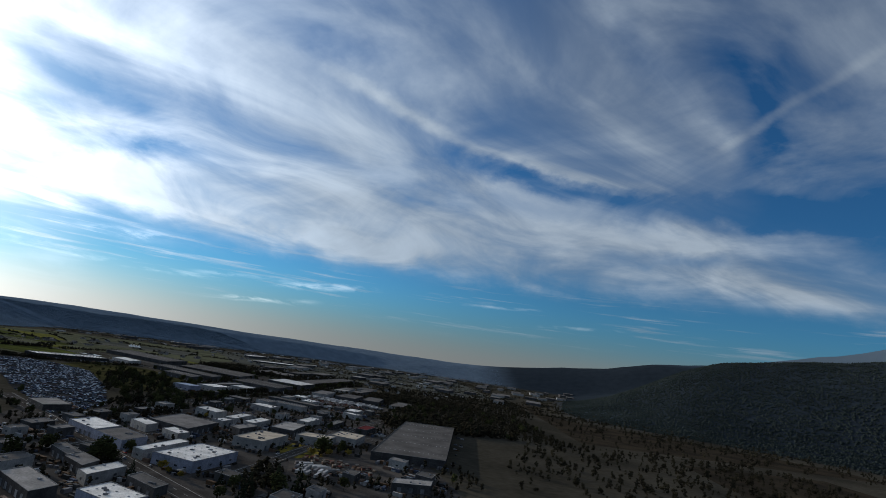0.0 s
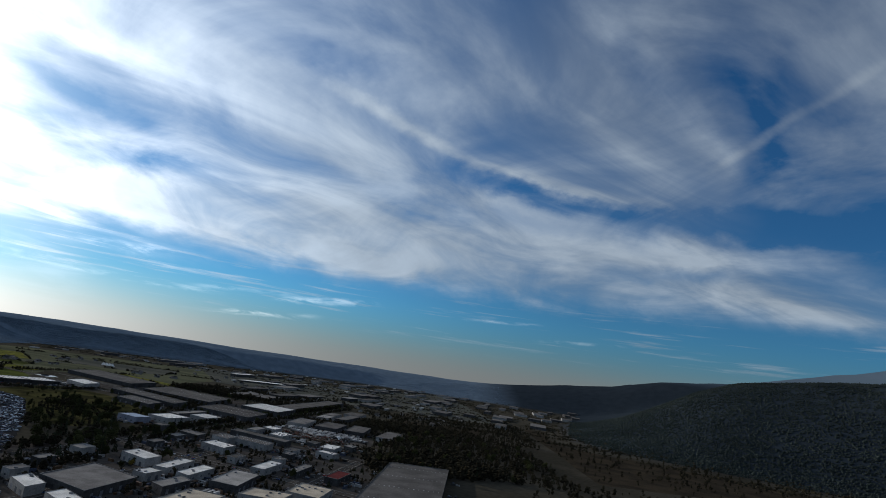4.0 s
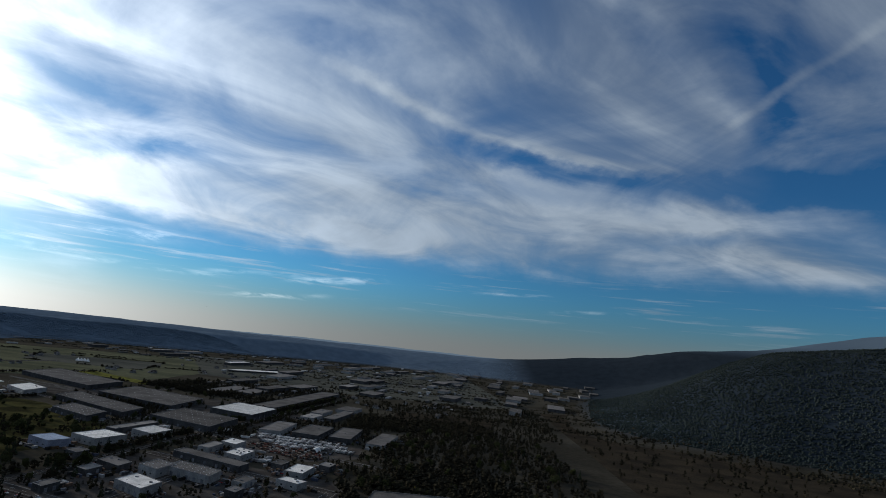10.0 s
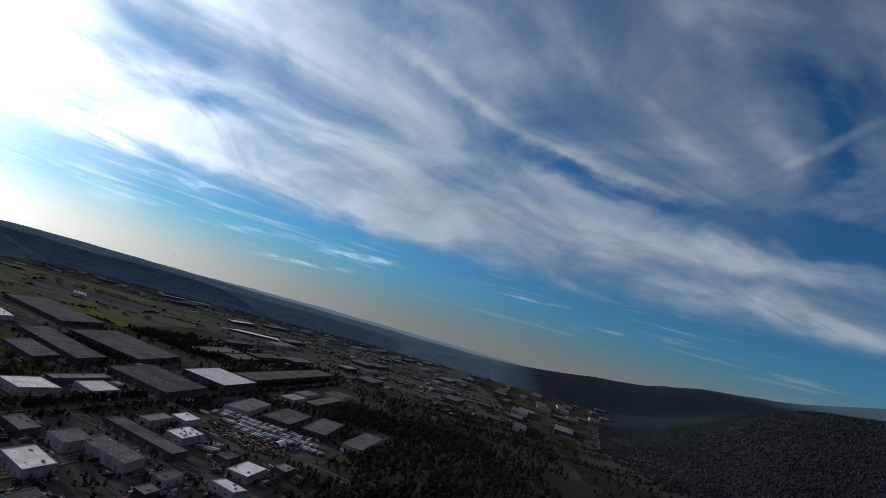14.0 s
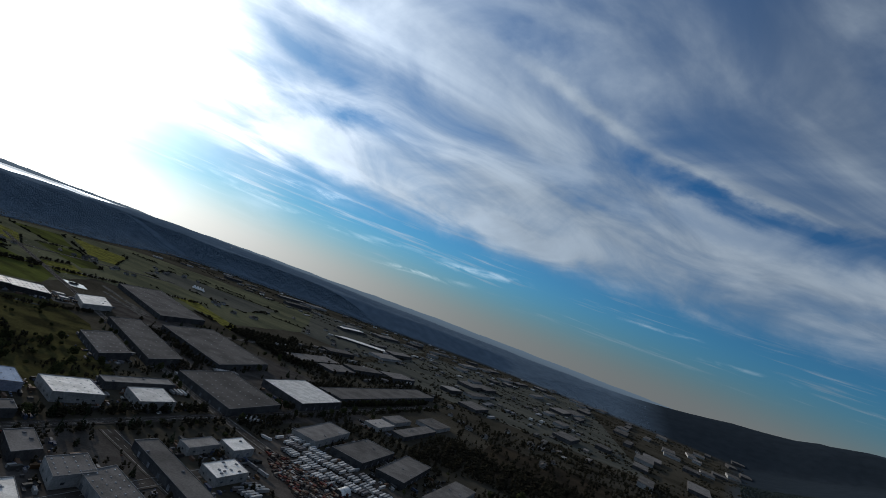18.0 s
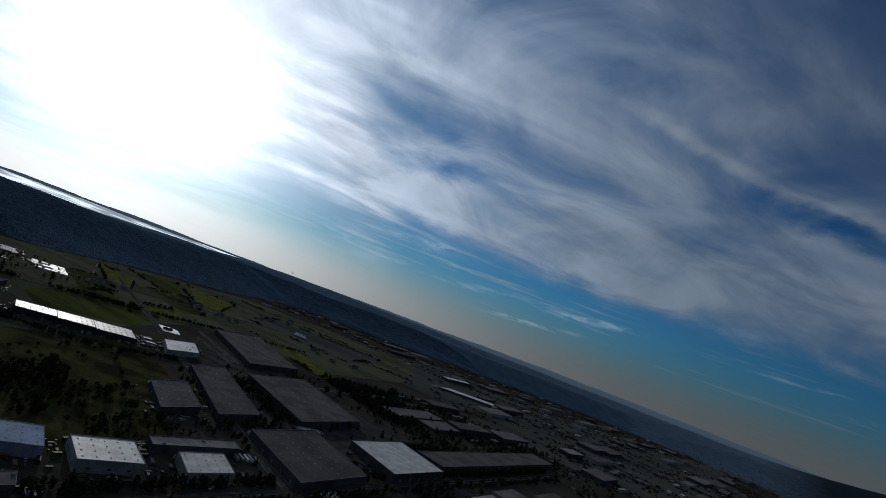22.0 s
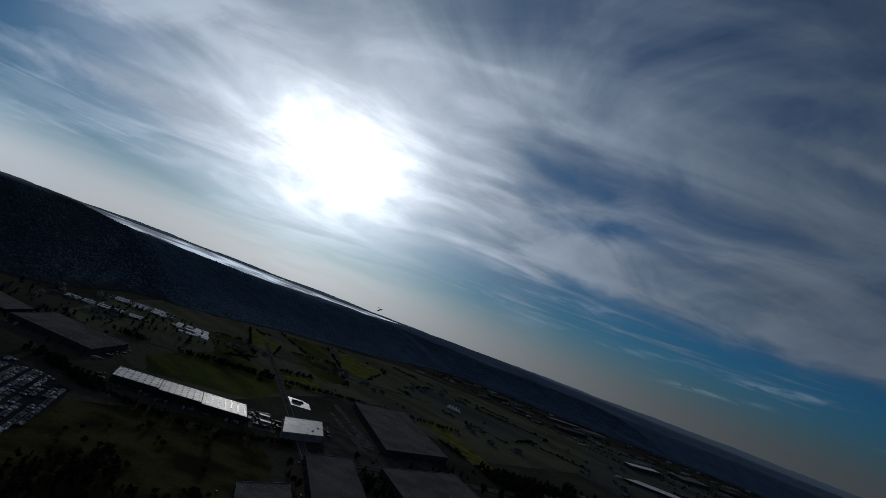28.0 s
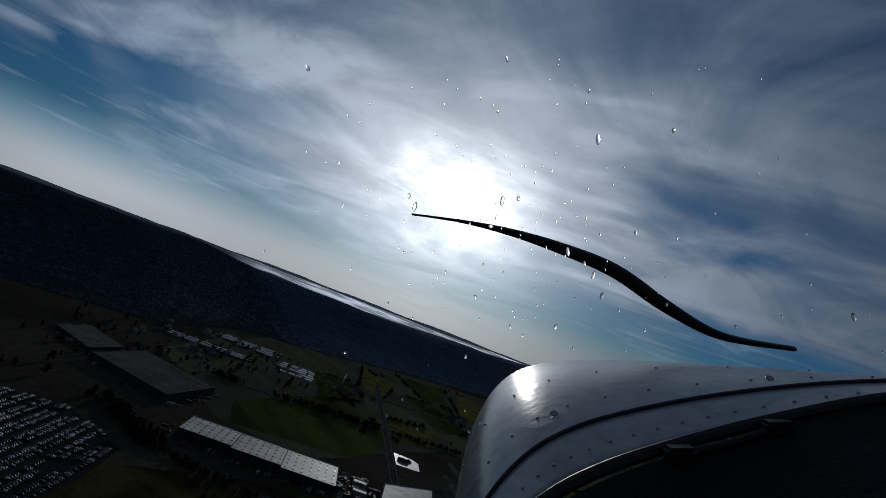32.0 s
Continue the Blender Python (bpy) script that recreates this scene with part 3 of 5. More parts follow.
patch("green_field", "long green grass field beside a long warehouse", GRASS_GREEN, [(-883, 1193), (-1062, 1406), (-860, 1403), (-763, 1288), (-799, 1165)], 0.050)
patch("green_field", "green pasture beside farm buildings", GRASS_GREEN, [(-1197, 1414), (-1194, 1497), (-1045, 1444), (-998, 1346)], 0.056)
patch("green_field", "olive-green field along a lane", GRASS_YELLOW, [(-968, 1427), (-973, 1532), (-876, 1481), (-872, 1414)], 0.062)
patch("green_field", "green farm field with hedges", GRASS_GREEN, [(-1197, 1622), (-1197, 1732), (-993, 1622), (-963, 1542)], 0.068)
patch("green_field", "bright green pasture near the wooded ridge", GRASS_YELLOW, [(-1418, 1639), (-1265, 1630), (-1122, 1525), (-1175, 1506)], 0.074)
patch("yellow_field", "yellow-green pasture below the wooded ridge", GRASS_YELLOW, [(-1452, 1949), (-1285, 1988), (-1104, 1771), (-1131, 1724)], 0.080)
patch("green_field", "green pasture close under the ridge", GRASS_GREEN, [(-1459, 1753), (-1443, 1893), (-1232, 1756), (-1229, 1686)], 0.086)
patch("dull_field", "dull brown field beyond the pastures", FIELD_DULL, [(-1094, 1852), (-1205, 2100), (-884, 2229), (-790, 1897)], 0.086)
patch("yellow_field", "yellow-green field strip between warehouses and a lane", GRASS_YELLOW, [(-835, 1680), (-840, 1750), (-625, 1635), (-600, 1570), (-690, 1622)], 0.05)
patch("yellow_field", "patch of bright yellow weeds beside a white warehouse", YELLOW_WEEDS, [(-128, 546), (-124, 600), (-97, 604), (-84, 552), (-104, 528)], 0.1)
patch("dull_field", "dull green farmland in the valley", FIELD_DULL, [(-972, 2669), (-1261, 2848), (-577, 3019), (-480, 1962), (-657, 1973)], 0.04)
patch("dull_field", "dull brown-green farmland beyond the warehouses", FIELD_DULL, [(-439, 1898), (-510, 2890), (150, 4029), (254, 1956), (-154, 1880)], 0.04)
patch("soil_field", "bare brown ground beside the woods", SOIL, [(-56, 1327), (-55, 1605), (158, 1663), (130, 1408)], 0.05)
patch("yard", "worn concrete storage yard with truck trailers", CONCRETE, [(-225, 1028), (-222, 1150), (-70, 1122), (-52, 1058), (-112, 1000), (-172, 992)], 0.09, "yard")
patch("yard", "worn concrete yard with stacked pallets", CONCRETE, [(-96, 462), (-112, 539), (-27, 578), (6, 493)], 0.09, "yard")
patch("parking_lot", "asphalt storage lot packed with parked cars", LOT_ASPHALT, [(-773, 972), (-754, 1030), (-689, 1062), (-630, 1034), (-560, 987), (-442, 821), (-343, 653), (-359, 585), (-474, 689), (-556, 782)], 0.08, "parking lot")
patch("apron", "pale wet concrete apron at the end of a long warehouse", PALE_APRON, [(-722, 1258), (-725, 1268), (-670, 1239), (-658, 1258), (-648, 1251), (-657, 1223)], 0.11, "yard")
patch("apron", "pale wet concrete strip beside a dark warehouse", PALE_APRON, [(-824, 1472), (-820, 1460), (-641, 1378), (-636, 1392)], 0.12, "yard")
patch("apron", "pale wet concrete strip between yards", PALE_APRON, [(-772, 1424), (-770, 1416), (-634, 1362), (-630, 1372)], 0.11, "yard")
patch("puddle", "shallow rainwater puddle along a field edge", WATER, [(-640, 1152), (-646, 1160), (-628, 1182), (-624, 1174)], 0.1, "puddle")
patch("yard", "dark asphalt yard between warehouses", ASPHALT, [(-306, 377), (-399, 604), (-279, 968), (-61, 921), (48, 434), (-121, 305), (-226, 288)], 0.03, "yard")
patch("yard", "dark asphalt yard round large warehouses", ASPHALT, [(-254, 1118), (-350, 1144), (-590, 1278), (-738, 1378), (-630, 1471), (-347, 1461), (-198, 1361)], 0.03, "yard")

road(-1247, 1581, -319, 1118, 7)
road(-319, 1118, -25, 1005, 10)
road(-453, 647, -102, 341, 13)
road(-281, 960, -62, 880, 10)
road(-341, 801, -39, 692, 10)
road(-255, 453, -198, 976, 9)
road(-130, 421, -62, 880, 9)
road(-590, 1266, -491, 1811, 9)
road(-1139, 1375, -1017, 1895, 8)
for x0, y0, x1, y1 in ((-960, 1222, -920, 1390), (-920, 1390, -888, 1540), (-888, 1540, -815, 1750)):
    road(x0, y0, x1, y1, 3.5, "narrow pale farm lane along a hedge")


# The railway: ballast bed, two rails, on the line between the yards and the big warehouses
RAILS = []


def railway(x0, y0, x1, y1):
    a, b = Vector((x0, y0)), Vector((x1, y1))
    d = (b - a).normalized()
    s = Vector((-d.y, d.x))
    ROADS.append((a, b, 9))
    RAILS.append((x0, y0, x1, y1))
    bm = bmesh.new()
    add_prism(bm, [tuple(a - s * 6), tuple(b - s * 6), tuple(b + s * 6), tuple(a + s * 6)][::1], -0.3, 0.35)
    base = tagged(new("railway", finish("railway", bm, BALLAST)), "double railway track on dark brown ballast", "railway", kind="structure")
    for off in (-3.2, -1.76, 1.76, 3.2):
        bm = bmesh.new()
        p, q = a + s * (off - 0.05), b + s * (off - 0.05)
        add_prism(bm, [tuple(p), tuple(q), tuple(q + s * 0.1), tuple(p + s * 0.1)], 0.35, 0.52)
        part("rail", bm, STEEL, base)


railway(-338, 655, -198, 1689)

# ---- buildings ----
FOOTPRINTS = []
skylight_mesh = None


def small_box(name, sx, sy, sz, material):
    bm = bmesh.new()
    add_box(bm, -sx / 2, sx / 2, -sy / 2, sy / 2, 0, sz)
    top = [e for e in bm.edges if all(v.co.z > sz * 0.9 for v in e.verts)]
    bmesh.ops.bevel(bm, geom=top, offset=min(sx, sy) * 0.12, segments=1, affect="EDGES")
    return finish(name, bm, material)


DARK_SKYLIGHT_MESH = small_box("skylight", 1.7, 1.3, 0.35, GLASS)
SKYLIGHT_MESH = small_box("skylight", 1.0, 1.0, 0.3, SKYLIGHT)
VENT_MESH = small_box("roof_vent", 0.8, 0.8, 0.4, VENT)
UNIT_MESH = small_box("rooftop_unit", 2.2, 1.5, 0.9, UNIT)
DOOR_MESH = small_box("dock_door", 3.2, 0.12, 3.6, DOOR)
WINDOW_MESH = small_box("window", 2.4, 0.1, 1.3, GLASS)


def building(label, x, y, ul, ua, vl, va, h, roof, wall, nu=0, nv=0, units=0, group="valley warehouses", category="warehouse"):
    """A flat-roofed hall: four walls, a roof deck sunk behind a coping, skylights, rooftop units, dock doors and windows."""
    u, v = way(ua, ul / 2), way(va, vl / 2)
    FOOTPRINTS.append((Vector((x, y)), u, v))
    base = tagged(new("warehouse"), label, category, group)
    base.location = (x, y, 0)
    c = [-u - v, v - u, u + v, u - v]
    ins = [p - (p.normalized() * 0.5) for p in c]
    for i in range(4):
        j = (i + 1) % 4
        bm = bmesh.new()
        add_prism(bm, [tuple(c[i]), tuple(c[j]), tuple(ins[j]), tuple(ins[i])], -0.4, h)
        part("wall", bm, WALLS[wall], base)
    bm = bmesh.new()
    for i in range(4):
        j = (i + 1) % 4
        edge = [p + p.normalized() * 0.12 for p in (c[i], c[j])]
        add_prism(bm, [tuple(edge[0]), tuple(edge[1]), tuple(ins[j]), tuple(ins[i])], h + 0.003, h + 0.25)
    part("coping", bm, TRIM, base)
    bm = bmesh.new()
    add_prism(bm, [tuple(p) for p in ins], h - 1.0, h - 0.25 if ul * vl > 900 else h - 0.1)
    part("roof", bm, ROOFS[roof], base)
    deck = h - 0.25 if ul * vl > 900 else h - 0.1
    turn = Matrix.Rotation(radians(ua), 4, "Z")
    mesh, name = (VENT_MESH, "roof_vent") if roof == "mid" else (DARK_SKYLIGHT_MESH if wall == "dark_wall" else SKYLIGHT_MESH, "skylight")
    for i in range(nu):
        for k in range(nv):
            p = u * (2 * (i + 0.5) / nu - 1) + v * (2 * (k + 0.5) / nv - 1) * 0.94
            part(name, mesh, None, base, at=Matrix.Translation((p.x, p.y, deck)) @ turn)
    for i in range(units):
        p = u * random.uniform(-0.8, 0.8) + v * random.uniform(-0.8, 0.8)
        part("rooftop_unit", UNIT_MESH, None, base, at=Matrix.Translation((p.x, p.y, deck)) @ turn @ Matrix.Rotation(random.choice((0, math.pi / 2)), 4, "Z"))
    # dock doors along one long side, windows along a short one
    long, short = (u, v) if ul > vl else (v, u)
    face = -1 if random.random() < 0.6 else 1
    for side, along, mesh, name, step, z in ((short * face, long, DOOR_MESH, "dock_door", 9, 0.2), (-long, short, WINDOW_MESH, "window", 9, 2.2), (-short * face, long, WINDOW_MESH, "window", 12, 2.4)):
        d = along.normalized()
        count = min(5, int(along.length * 2 / step))
        for k in range(count):
            p = side * (1 + 0.06 / side.length) + along * (2 * (k + 0.5) / count - 1) * 0.9
            part(name, mesh, None, base, at=Matrix.Translation((p.x, p.y, z)) @ Matrix.Rotation(math.atan2(d.y, d.x), 4, "Z"))
    return base


patch("soil_field", "brown ploughed field east of the woods", SOIL, [(365, 485), (408, 912), (679, 986), (683, 571)], 0.04)
patch("dull_field", "dark brown-green farmland below the eastern hills", SOIL, [(279, 1011), (316, 1943), (809, 2236), (880, 1099)], 0.04)

building("white-roofed half of a blue-walled warehouse beside a street", -276, 513, 30, 79, 46, -35, 7.6, "white", "blue_wall", 0, 0, 3)
building("dark-roofed half of a blue-walled warehouse beside a street", -239, 487, 30, 79, 44, -35, 7.3, "mid", "blue_wall", 0, 0, 2)
building("low grey metal shed beside the car storage lot", -372, 599, 28, 62, 44, -39, 6, "pale", "grey_wall", 0, 0, 0)
building("grey flat-roofed industrial building with pale walls", -237, 413, 13, 83, 32, -40, 6.6, "mid", "grey_wall", 0, 0, 2)
building("grey flat-roofed industrial building with pale walls", -214, 393, 18, 88, 28, -38, 6.6, "mid", "grey_wall", 0, 0, 2)
building("pale flat-roofed industrial shed beside parked cars", -208, 334, 18, 76, 46, -38, 6.6, "pale", "grey_wall", 0, 0, 1)
building("small white-roofed industrial building with pale walls", -191, 377, 33, 78, 14, -40, 6.6, "white", "white_wall", 0, 0, 2)
building("white-roofed warehouse with pale blue walls and roof vents", -159, 330, 23, 74, 34, -29, 6.6, "white", "blue_wall", 4, 3, 3)
building("grey flat-roofed industrial building with pale walls", -157, 365, 13, 80, 32, -36, 6.6, "mid", "grey_wall", 0, 0, 2)
building("small white-roofed industrial building with pale walls", -256, 560, 17, 79, 31, -39, 7, "white", "white_wall", 0, 0, 2)
building("small white-roofed industrial building with pale walls", -216, 537, 16, 75, 27, -37, 7, "white", "white_wall", 0, 0, 2)
building("long white-roofed low warehouse with white walls", -197, 470, 58, 80, 12, -30, 7, "white", "white_wall", 0, 0, 2)
building("large white-roofed warehouse with pale blue concrete walls", -164, 456, 58, 77, 37, -20, 8, "white", "blue_wall", 6, 5, 7)
building("grey flat-roofed industrial building with pale walls", -181, 620, 35, 77, 17, -39, 6.6, "pale", "grey_wall", 0, 0, 2)
building("white concrete warehouse with buff roof and rooftop units", -147, 567, 56, 80, 30, -14, 8.5, "buff", "white_wall", 0, 0, 9)
building("grey flat-roofed industrial building with pale walls", -145, 666, 58, 88, 27, -14, 7, "pale", "grey_wall", 0, 0, 2)
building("white-walled flat-roofed warehouse beside a yellow field", -77, 657, 42, 83, 31, -17, 7.6, "buff", "white_wall", 0, 0, 7)
building("white-walled warehouse wing beside a yellow field", -105, 621, 28, 82, 34, -4, 7.6, "buff", "white_wall", 0, 0, 3)
building("very large dark-roofed distribution warehouse with rows of vents", 4, 727, 300, 86, 73, 5, 8, "dark", "grey_wall", 5, 14, 0)
building("grey flat-roofed industrial building with pale walls", 1, 470, 20, 85, 31, 15, 6.6, "pale", "grey_wall", 0, 0, 2)
building("large grey-roofed warehouse with a ridge line along the roof", -234, 597, 60, 84, 56, -28, 7, "mid", "grey_wall", 0, 0, 0)
building("small white-roofed industrial building with pale walls", -247, 702, 24, 80, 38, -32, 7.6, "white", "white_wall", 0, 0, 2)
building("small white-roofed industrial building with pale walls", -212, 643, 20, 76, 15, -24, 6.6, "white", "white_wall", 0, 0, 2)
building("small white-roofed industrial building with pale walls", -209, 688, 49, 84, 14, -13, 6.6, "white", "white_wall", 0, 0, 2)
building("small white-roofed industrial building with pale walls", -183, 673, 45, 82, 16, -30, 6.6, "white", "white_wall", 0, 0, 2)
building("small white-roofed industrial building with pale walls", -139, 745, 48, 82, 15, -19, 6.6, "white", "white_wall", 0, 0, 2)
building("grey flat-roofed industrial building with pale walls", -107, 756, 46, 82, 11, -30, 6.6, "pale", "grey_wall", 0, 0, 2)
building("small white-roofed industrial building with pale walls", -107, 934, 37, 83, 21, -14, 6.6, "white", "white_wall", 0, 0, 2)
building("small white-roofed industrial building with pale walls", -102, 883, 15, 66, 26, -26, 6.6, "white", "white_wall", 0, 0, 2)
building("low building with a dull red metal roof", -67, 749, 42, 80, 15, -19, 6.6, "red", "grey_wall", 0, 0, 0)
building("white-roofed warehouse with white walls and roof skylights", -349, 983, 43, 72, 40, -24, 8.5, "white", "white_wall", 5, 4, 0)
building("grey flat-roofed industrial building with pale walls", -356, 1067, 79, 79, 18, -27, 7.6, "pale", "grey_wall", 0, 0, 2)
building("white-roofed warehouse with pale walls and small skylights", -321, 1047, 40, 79, 38, -29, 8, "white", "white_wall", 5, 4, 0)
building("large bright white-roofed warehouse with rows of skylights", -298, 1316, 104, 84, 87, -23, 9.5, "white", "grey_wall", 9, 7, 0)
building("large dark-grey flat-roofed warehouse with pale walls", -324, 1178, 97, 87, 114, -24, 8.5, "dark", "grey_wall", 6, 9, 0)
building("large dark-grey flat-roofed warehouse with pale walls", -481, 1358, 130, 91, 182, -25, 8.5, "dark", "grey_wall", 6, 9, 0)
building("large dark-grey flat-roofed warehouse with pale walls", -496, 1222, 61, 91, 190, -31, 8.5, "dark", "grey_wall", 6, 9, 0)
building("large dark-grey flat-roofed warehouse with pale walls", -725, 1510, 122, 91, 240, -29, 8.5, "dark", "grey_wall", 6, 9, 0)
building("long low dark-roofed warehouse beside fields", -263, 1581, 397, 83, 47, -15, 7.8, "dark", "grey_wall", 0, 0, 0)
building("grey-roofed warehouse with pale walls beside container rows", -201, 1184, 90, 89, 31, -9, 7.6, "mid", "white_wall", 0, 0, 2)
building("grey flat-roofed industrial building with pale walls", -149, 1186, 88, 86, 39, -9, 7.6, "mid", "grey_wall", 0, 0, 2)
building("grey flat-roofed industrial building with pale walls", -101, 1190, 98, 88, 32, -5, 7.6, "mid", "grey_wall", 0, 0, 2)
building("grey-roofed white-walled workshop beside a truck yard", -229, 1004, 36, 83, 16, -23, 6.6, "pale", "white_wall", 0, 0, 0)
building("small white-roofed warehouse with a tall white wall", -214, 1036, 27, 82, 24, -27, 7, "white", "white_wall", 0, 0, 1)
building("small white-roofed warehouse with roof units, beside trucks", -187, 981, 36, 82, 24, -26, 7, "white", "white_wall", 0, 0, 8)
building("grey flat-roofed industrial building with pale walls", -204, 941, 21, 80, 94, -25, 7.0, "dark", "grey_wall", 0, 0, 2)
building("grey-roofed concrete warehouse with white roof vents", -231, 880, 28, 80, 27, -30, 8, "mid", "white_wall", 4, 4, 0)
building("long grey-roofed concrete warehouse with white roof vents", -196, 881, 27, 88, 54, -23, 7.8, "mid", "white_wall", 4, 7, 0)
building("white-roofed warehouse with stepped roof and white walls", -217, 820, 27, 80, 38, -31, 7.5, "white", "white_wall", 2, 2, 2)
building("grey flat-roofed industrial building with pale walls", -272, 880, 20, 84, 33, -29, 6.6, "mid", "grey_wall", 0, 0, 2)
building("pale blue metal-roofed warehouse beside a rough meadow", -378, 942, 25, 66, 36, -27, 8, "blue", "blue_wall", 3, 3, 0)
# the very long warehouse steps out towards its northern end
for run, off, long, deep in ((-45.5, -4.5, 45, 44), (-1.5, -2, 43, 49), (44, 0.5, 48, 54)):
    spot = Vector((-718, 1174)) + way(63, run) + way(-27, off)
    building("stepped section of a very long white-roofed warehouse with dark skylights", spot.x, spot.y, long, 63, deep, -27, 7.8 - 0.02 * run / 45, "white", "dark_wall", 7, 5, 0)
for x, y in ((-694, 1263), (-673, 1252)):
    building("small bright white shed on a pale apron", x, y, 13, 63, 9, -27, 4, "white", "white_wall")
building("white-roofed industrial plant building with a sawtooth edge", -664, 1297, 58, 93, 69, -34, 7.6, "white", "white_wall", 0, 0, 2)
building("grey-roofed warehouse with scattered skylights beside a meadow", -469, 1133, 50, 93, 88, -30, 8, "mid", "grey_wall", 5, 6, 0)
building("large dark-grey flat-roofed warehouse with pale walls", -899, 1107, 92, 138, 112, 34, 7.8, "dark", "grey_wall", 6, 9, 0)

# ---- trees and woods ----
def clump(verts, faces, x, y, z, r, flat=0.8):
    """One uneven tuft of leaves."""
    k = len(verts)
    for dx, dy, dz in ((1, 0, 0), (0, 1, 0), (-1, 0, 0), (0, -1, 0), (0, 0, 1), (0, 0, -1)):
        s = r * random.uniform(0.6, 1.3)
        verts.append((x + dx * s + random.uniform(-0.3, 0.3) * r, y + dy * s + random.uniform(-0.3, 0.3) * r, z + dz * s * flat))
    for i in range(4):
        j = (i + 1) % 4
        faces.append((k + i, k + j, k + 4))
        faces.append((k + j, k + i, k + 5))


def raw_mesh(name, verts, faces, material):
    me = bpy.data.meshes.new(name)
    me.from_pydata(verts, [], faces)
    me.materials.append(material)
    return me


def tree(name, label, kind, tall, wide, leaves):
    """A tapered trunk with limbs under a crown of many tufts."""
    bm = bmesh.new()
    r = tall * 0.022
    bmesh.ops.create_cone(bm, cap_ends=True, segments=7, radius1=r, radius2=r * 0.25, depth=tall * 0.85, matrix=Matrix.Translation((0, 0, tall * 0.425 - 0.3)))
    if kind == "broad":
        for i in range(6):
            a, z = i * 2.4, tall * (0.3 + 0.06 * i)
            m = Matrix.Translation((0, 0, z)) @ Matrix.Rotation(a, 4, "Z") @ Matrix.Rotation(0.9, 4, "Y") @ Matrix.Translation((0, 0, wide * 0.3))
            bmesh.ops.create_cone(bm, cap_ends=True, segments=5, radius1=r * 0.45, radius2=r * 0.1, depth=wide * 0.6, matrix=m)
    me = finish("trunk", bm, BARK)
    base = tagged(new(name), label, "tree", "valley trees")
    part("trunk", me, None, base)
    verts, faces = [], []
    if kind == "broad":
        lobes = [(random.uniform(-0.28, 0.28) * wide, random.uniform(-0.28, 0.28) * wide, tall * random.uniform(0.45, 0.85), wide * random.uniform(0.2, 0.34)) for _ in range(9)]
        for lx, ly, lz, lr in lobes:
            for _ in range(30):
                v = Vector((random.gauss(0, 1), random.gauss(0, 1), random.gauss(0, 0.8))).normalized() * lr * random.uniform(0.6, 1.1)
                clump(verts, faces, lx + v.x, ly + v.y, max(tall * 0.16, lz + v.z), wide * random.uniform(0.045, 0.095))
    else:
        for i in range(15):
            s = i / 15
            z, ring = tall * (0.12 + 0.86 * s), wide * 0.5 * (1 - s) ** 0.85 * random.uniform(0.8, 1.15)
            for k in range(max(3, int(11 * (1 - s)))):
                a = random.uniform(0, 6.28)
                clump(verts, faces, ring * math.cos(a) * random.uniform(0.55, 1), ring * math.sin(a) * random.uniform(0.55, 1), z - ring * 0.25, wide * 0.11 * (1.15 - 0.6 * s), 1.1)
    part("crown", raw_mesh("crown", verts, faces, leaves), None, base)
    return base


KINDS = [
    tree("broadleaf_tree", "dark green broadleaf tree with an uneven crown", "broad", 12, 10, LEAF),
    tree("tall_tree", "tall dark broadleaf tree with a wide crown", "broad", 16, 13, LEAF),
    tree("conifer", "dark narrow conifer with drooping tufts", "conifer", 17, 7, NEEDLE),
    tree("conifer", "dark broad conifer beside buildings", "conifer", 13, 6.5, NEEDLE),
    tree("golden_tree", "small tree with golden autumn leaves", "broad", 8, 7, LEAF_GOLD),
    tree("shrub", "low dark green shrub in rough grass", "broad", 4.5, 6, LEAF),
]
for k in KINDS:
    k.location = (-40 + 14 * KINDS.index(k), 905, 0)


def clear_of(x, y, gap=3.0):
    """Whether a place is off the buildings, streets and the railway."""
    p = Vector((x, y))
    for c, u, v in FOOTPRINTS:
        w = p - c
        det = u.x * v.y - u.y * v.x
        a, b = (w.x * v.y - w.y * v.x) / det, (u.x * w.y - u.y * w.x) / det
        if abs(a) < 1 + gap / u.length and abs(b) < 1 + gap / v.length:
            return False
    for a, b, half in ROADS:
        d = b - a
        s = max(0, min(1, (p - a).dot(d) / d.length_squared))
        if (a + d * s - p).length < half + 1:
            return False
    return True


def inside(x, y, ring):
    hit = False
    for i in range(len(ring)):
        (x0, y0), (x1, y1) = ring[i], ring[i - 1]
        if (y0 > y) != (y1 > y) and x < (x1 - x0) * (y - y0) / (y1 - y0) + x0:
            hit = not hit
    return hit


LOT = [(-773, 972), (-754, 1030), (-689, 1062), (-630, 1034), (-560, 987), (-442, 821), (-343, 653), (-359, 585), (-474, 689), (-556, 782)]
YARDS = [LOT, [(-225, 1028), (-222, 1150), (-70, 1122), (-52, 1058), (-112, 1000), (-172, 992)], [(-96, 462), (-112, 539), (-27, 578), (6, 493)]]


def plant(x, y, choices, low=0.75, high=1.25):
    if not clear_of(x, y) or any(inside(x, y, yard) for yard in YARDS):
        return
    k = KINDS[random.choice(choices)]
    s = random.uniform(low, high)
    ob = copy_thing(k, Matrix.Translation((x, y, -0.05)) @ Matrix.Rotation(random.uniform(0, 6.28), 4, "Z"))
    ob.scale = (s * random.uniform(0.85, 1.15), s * random.uniform(0.85, 1.15), s)


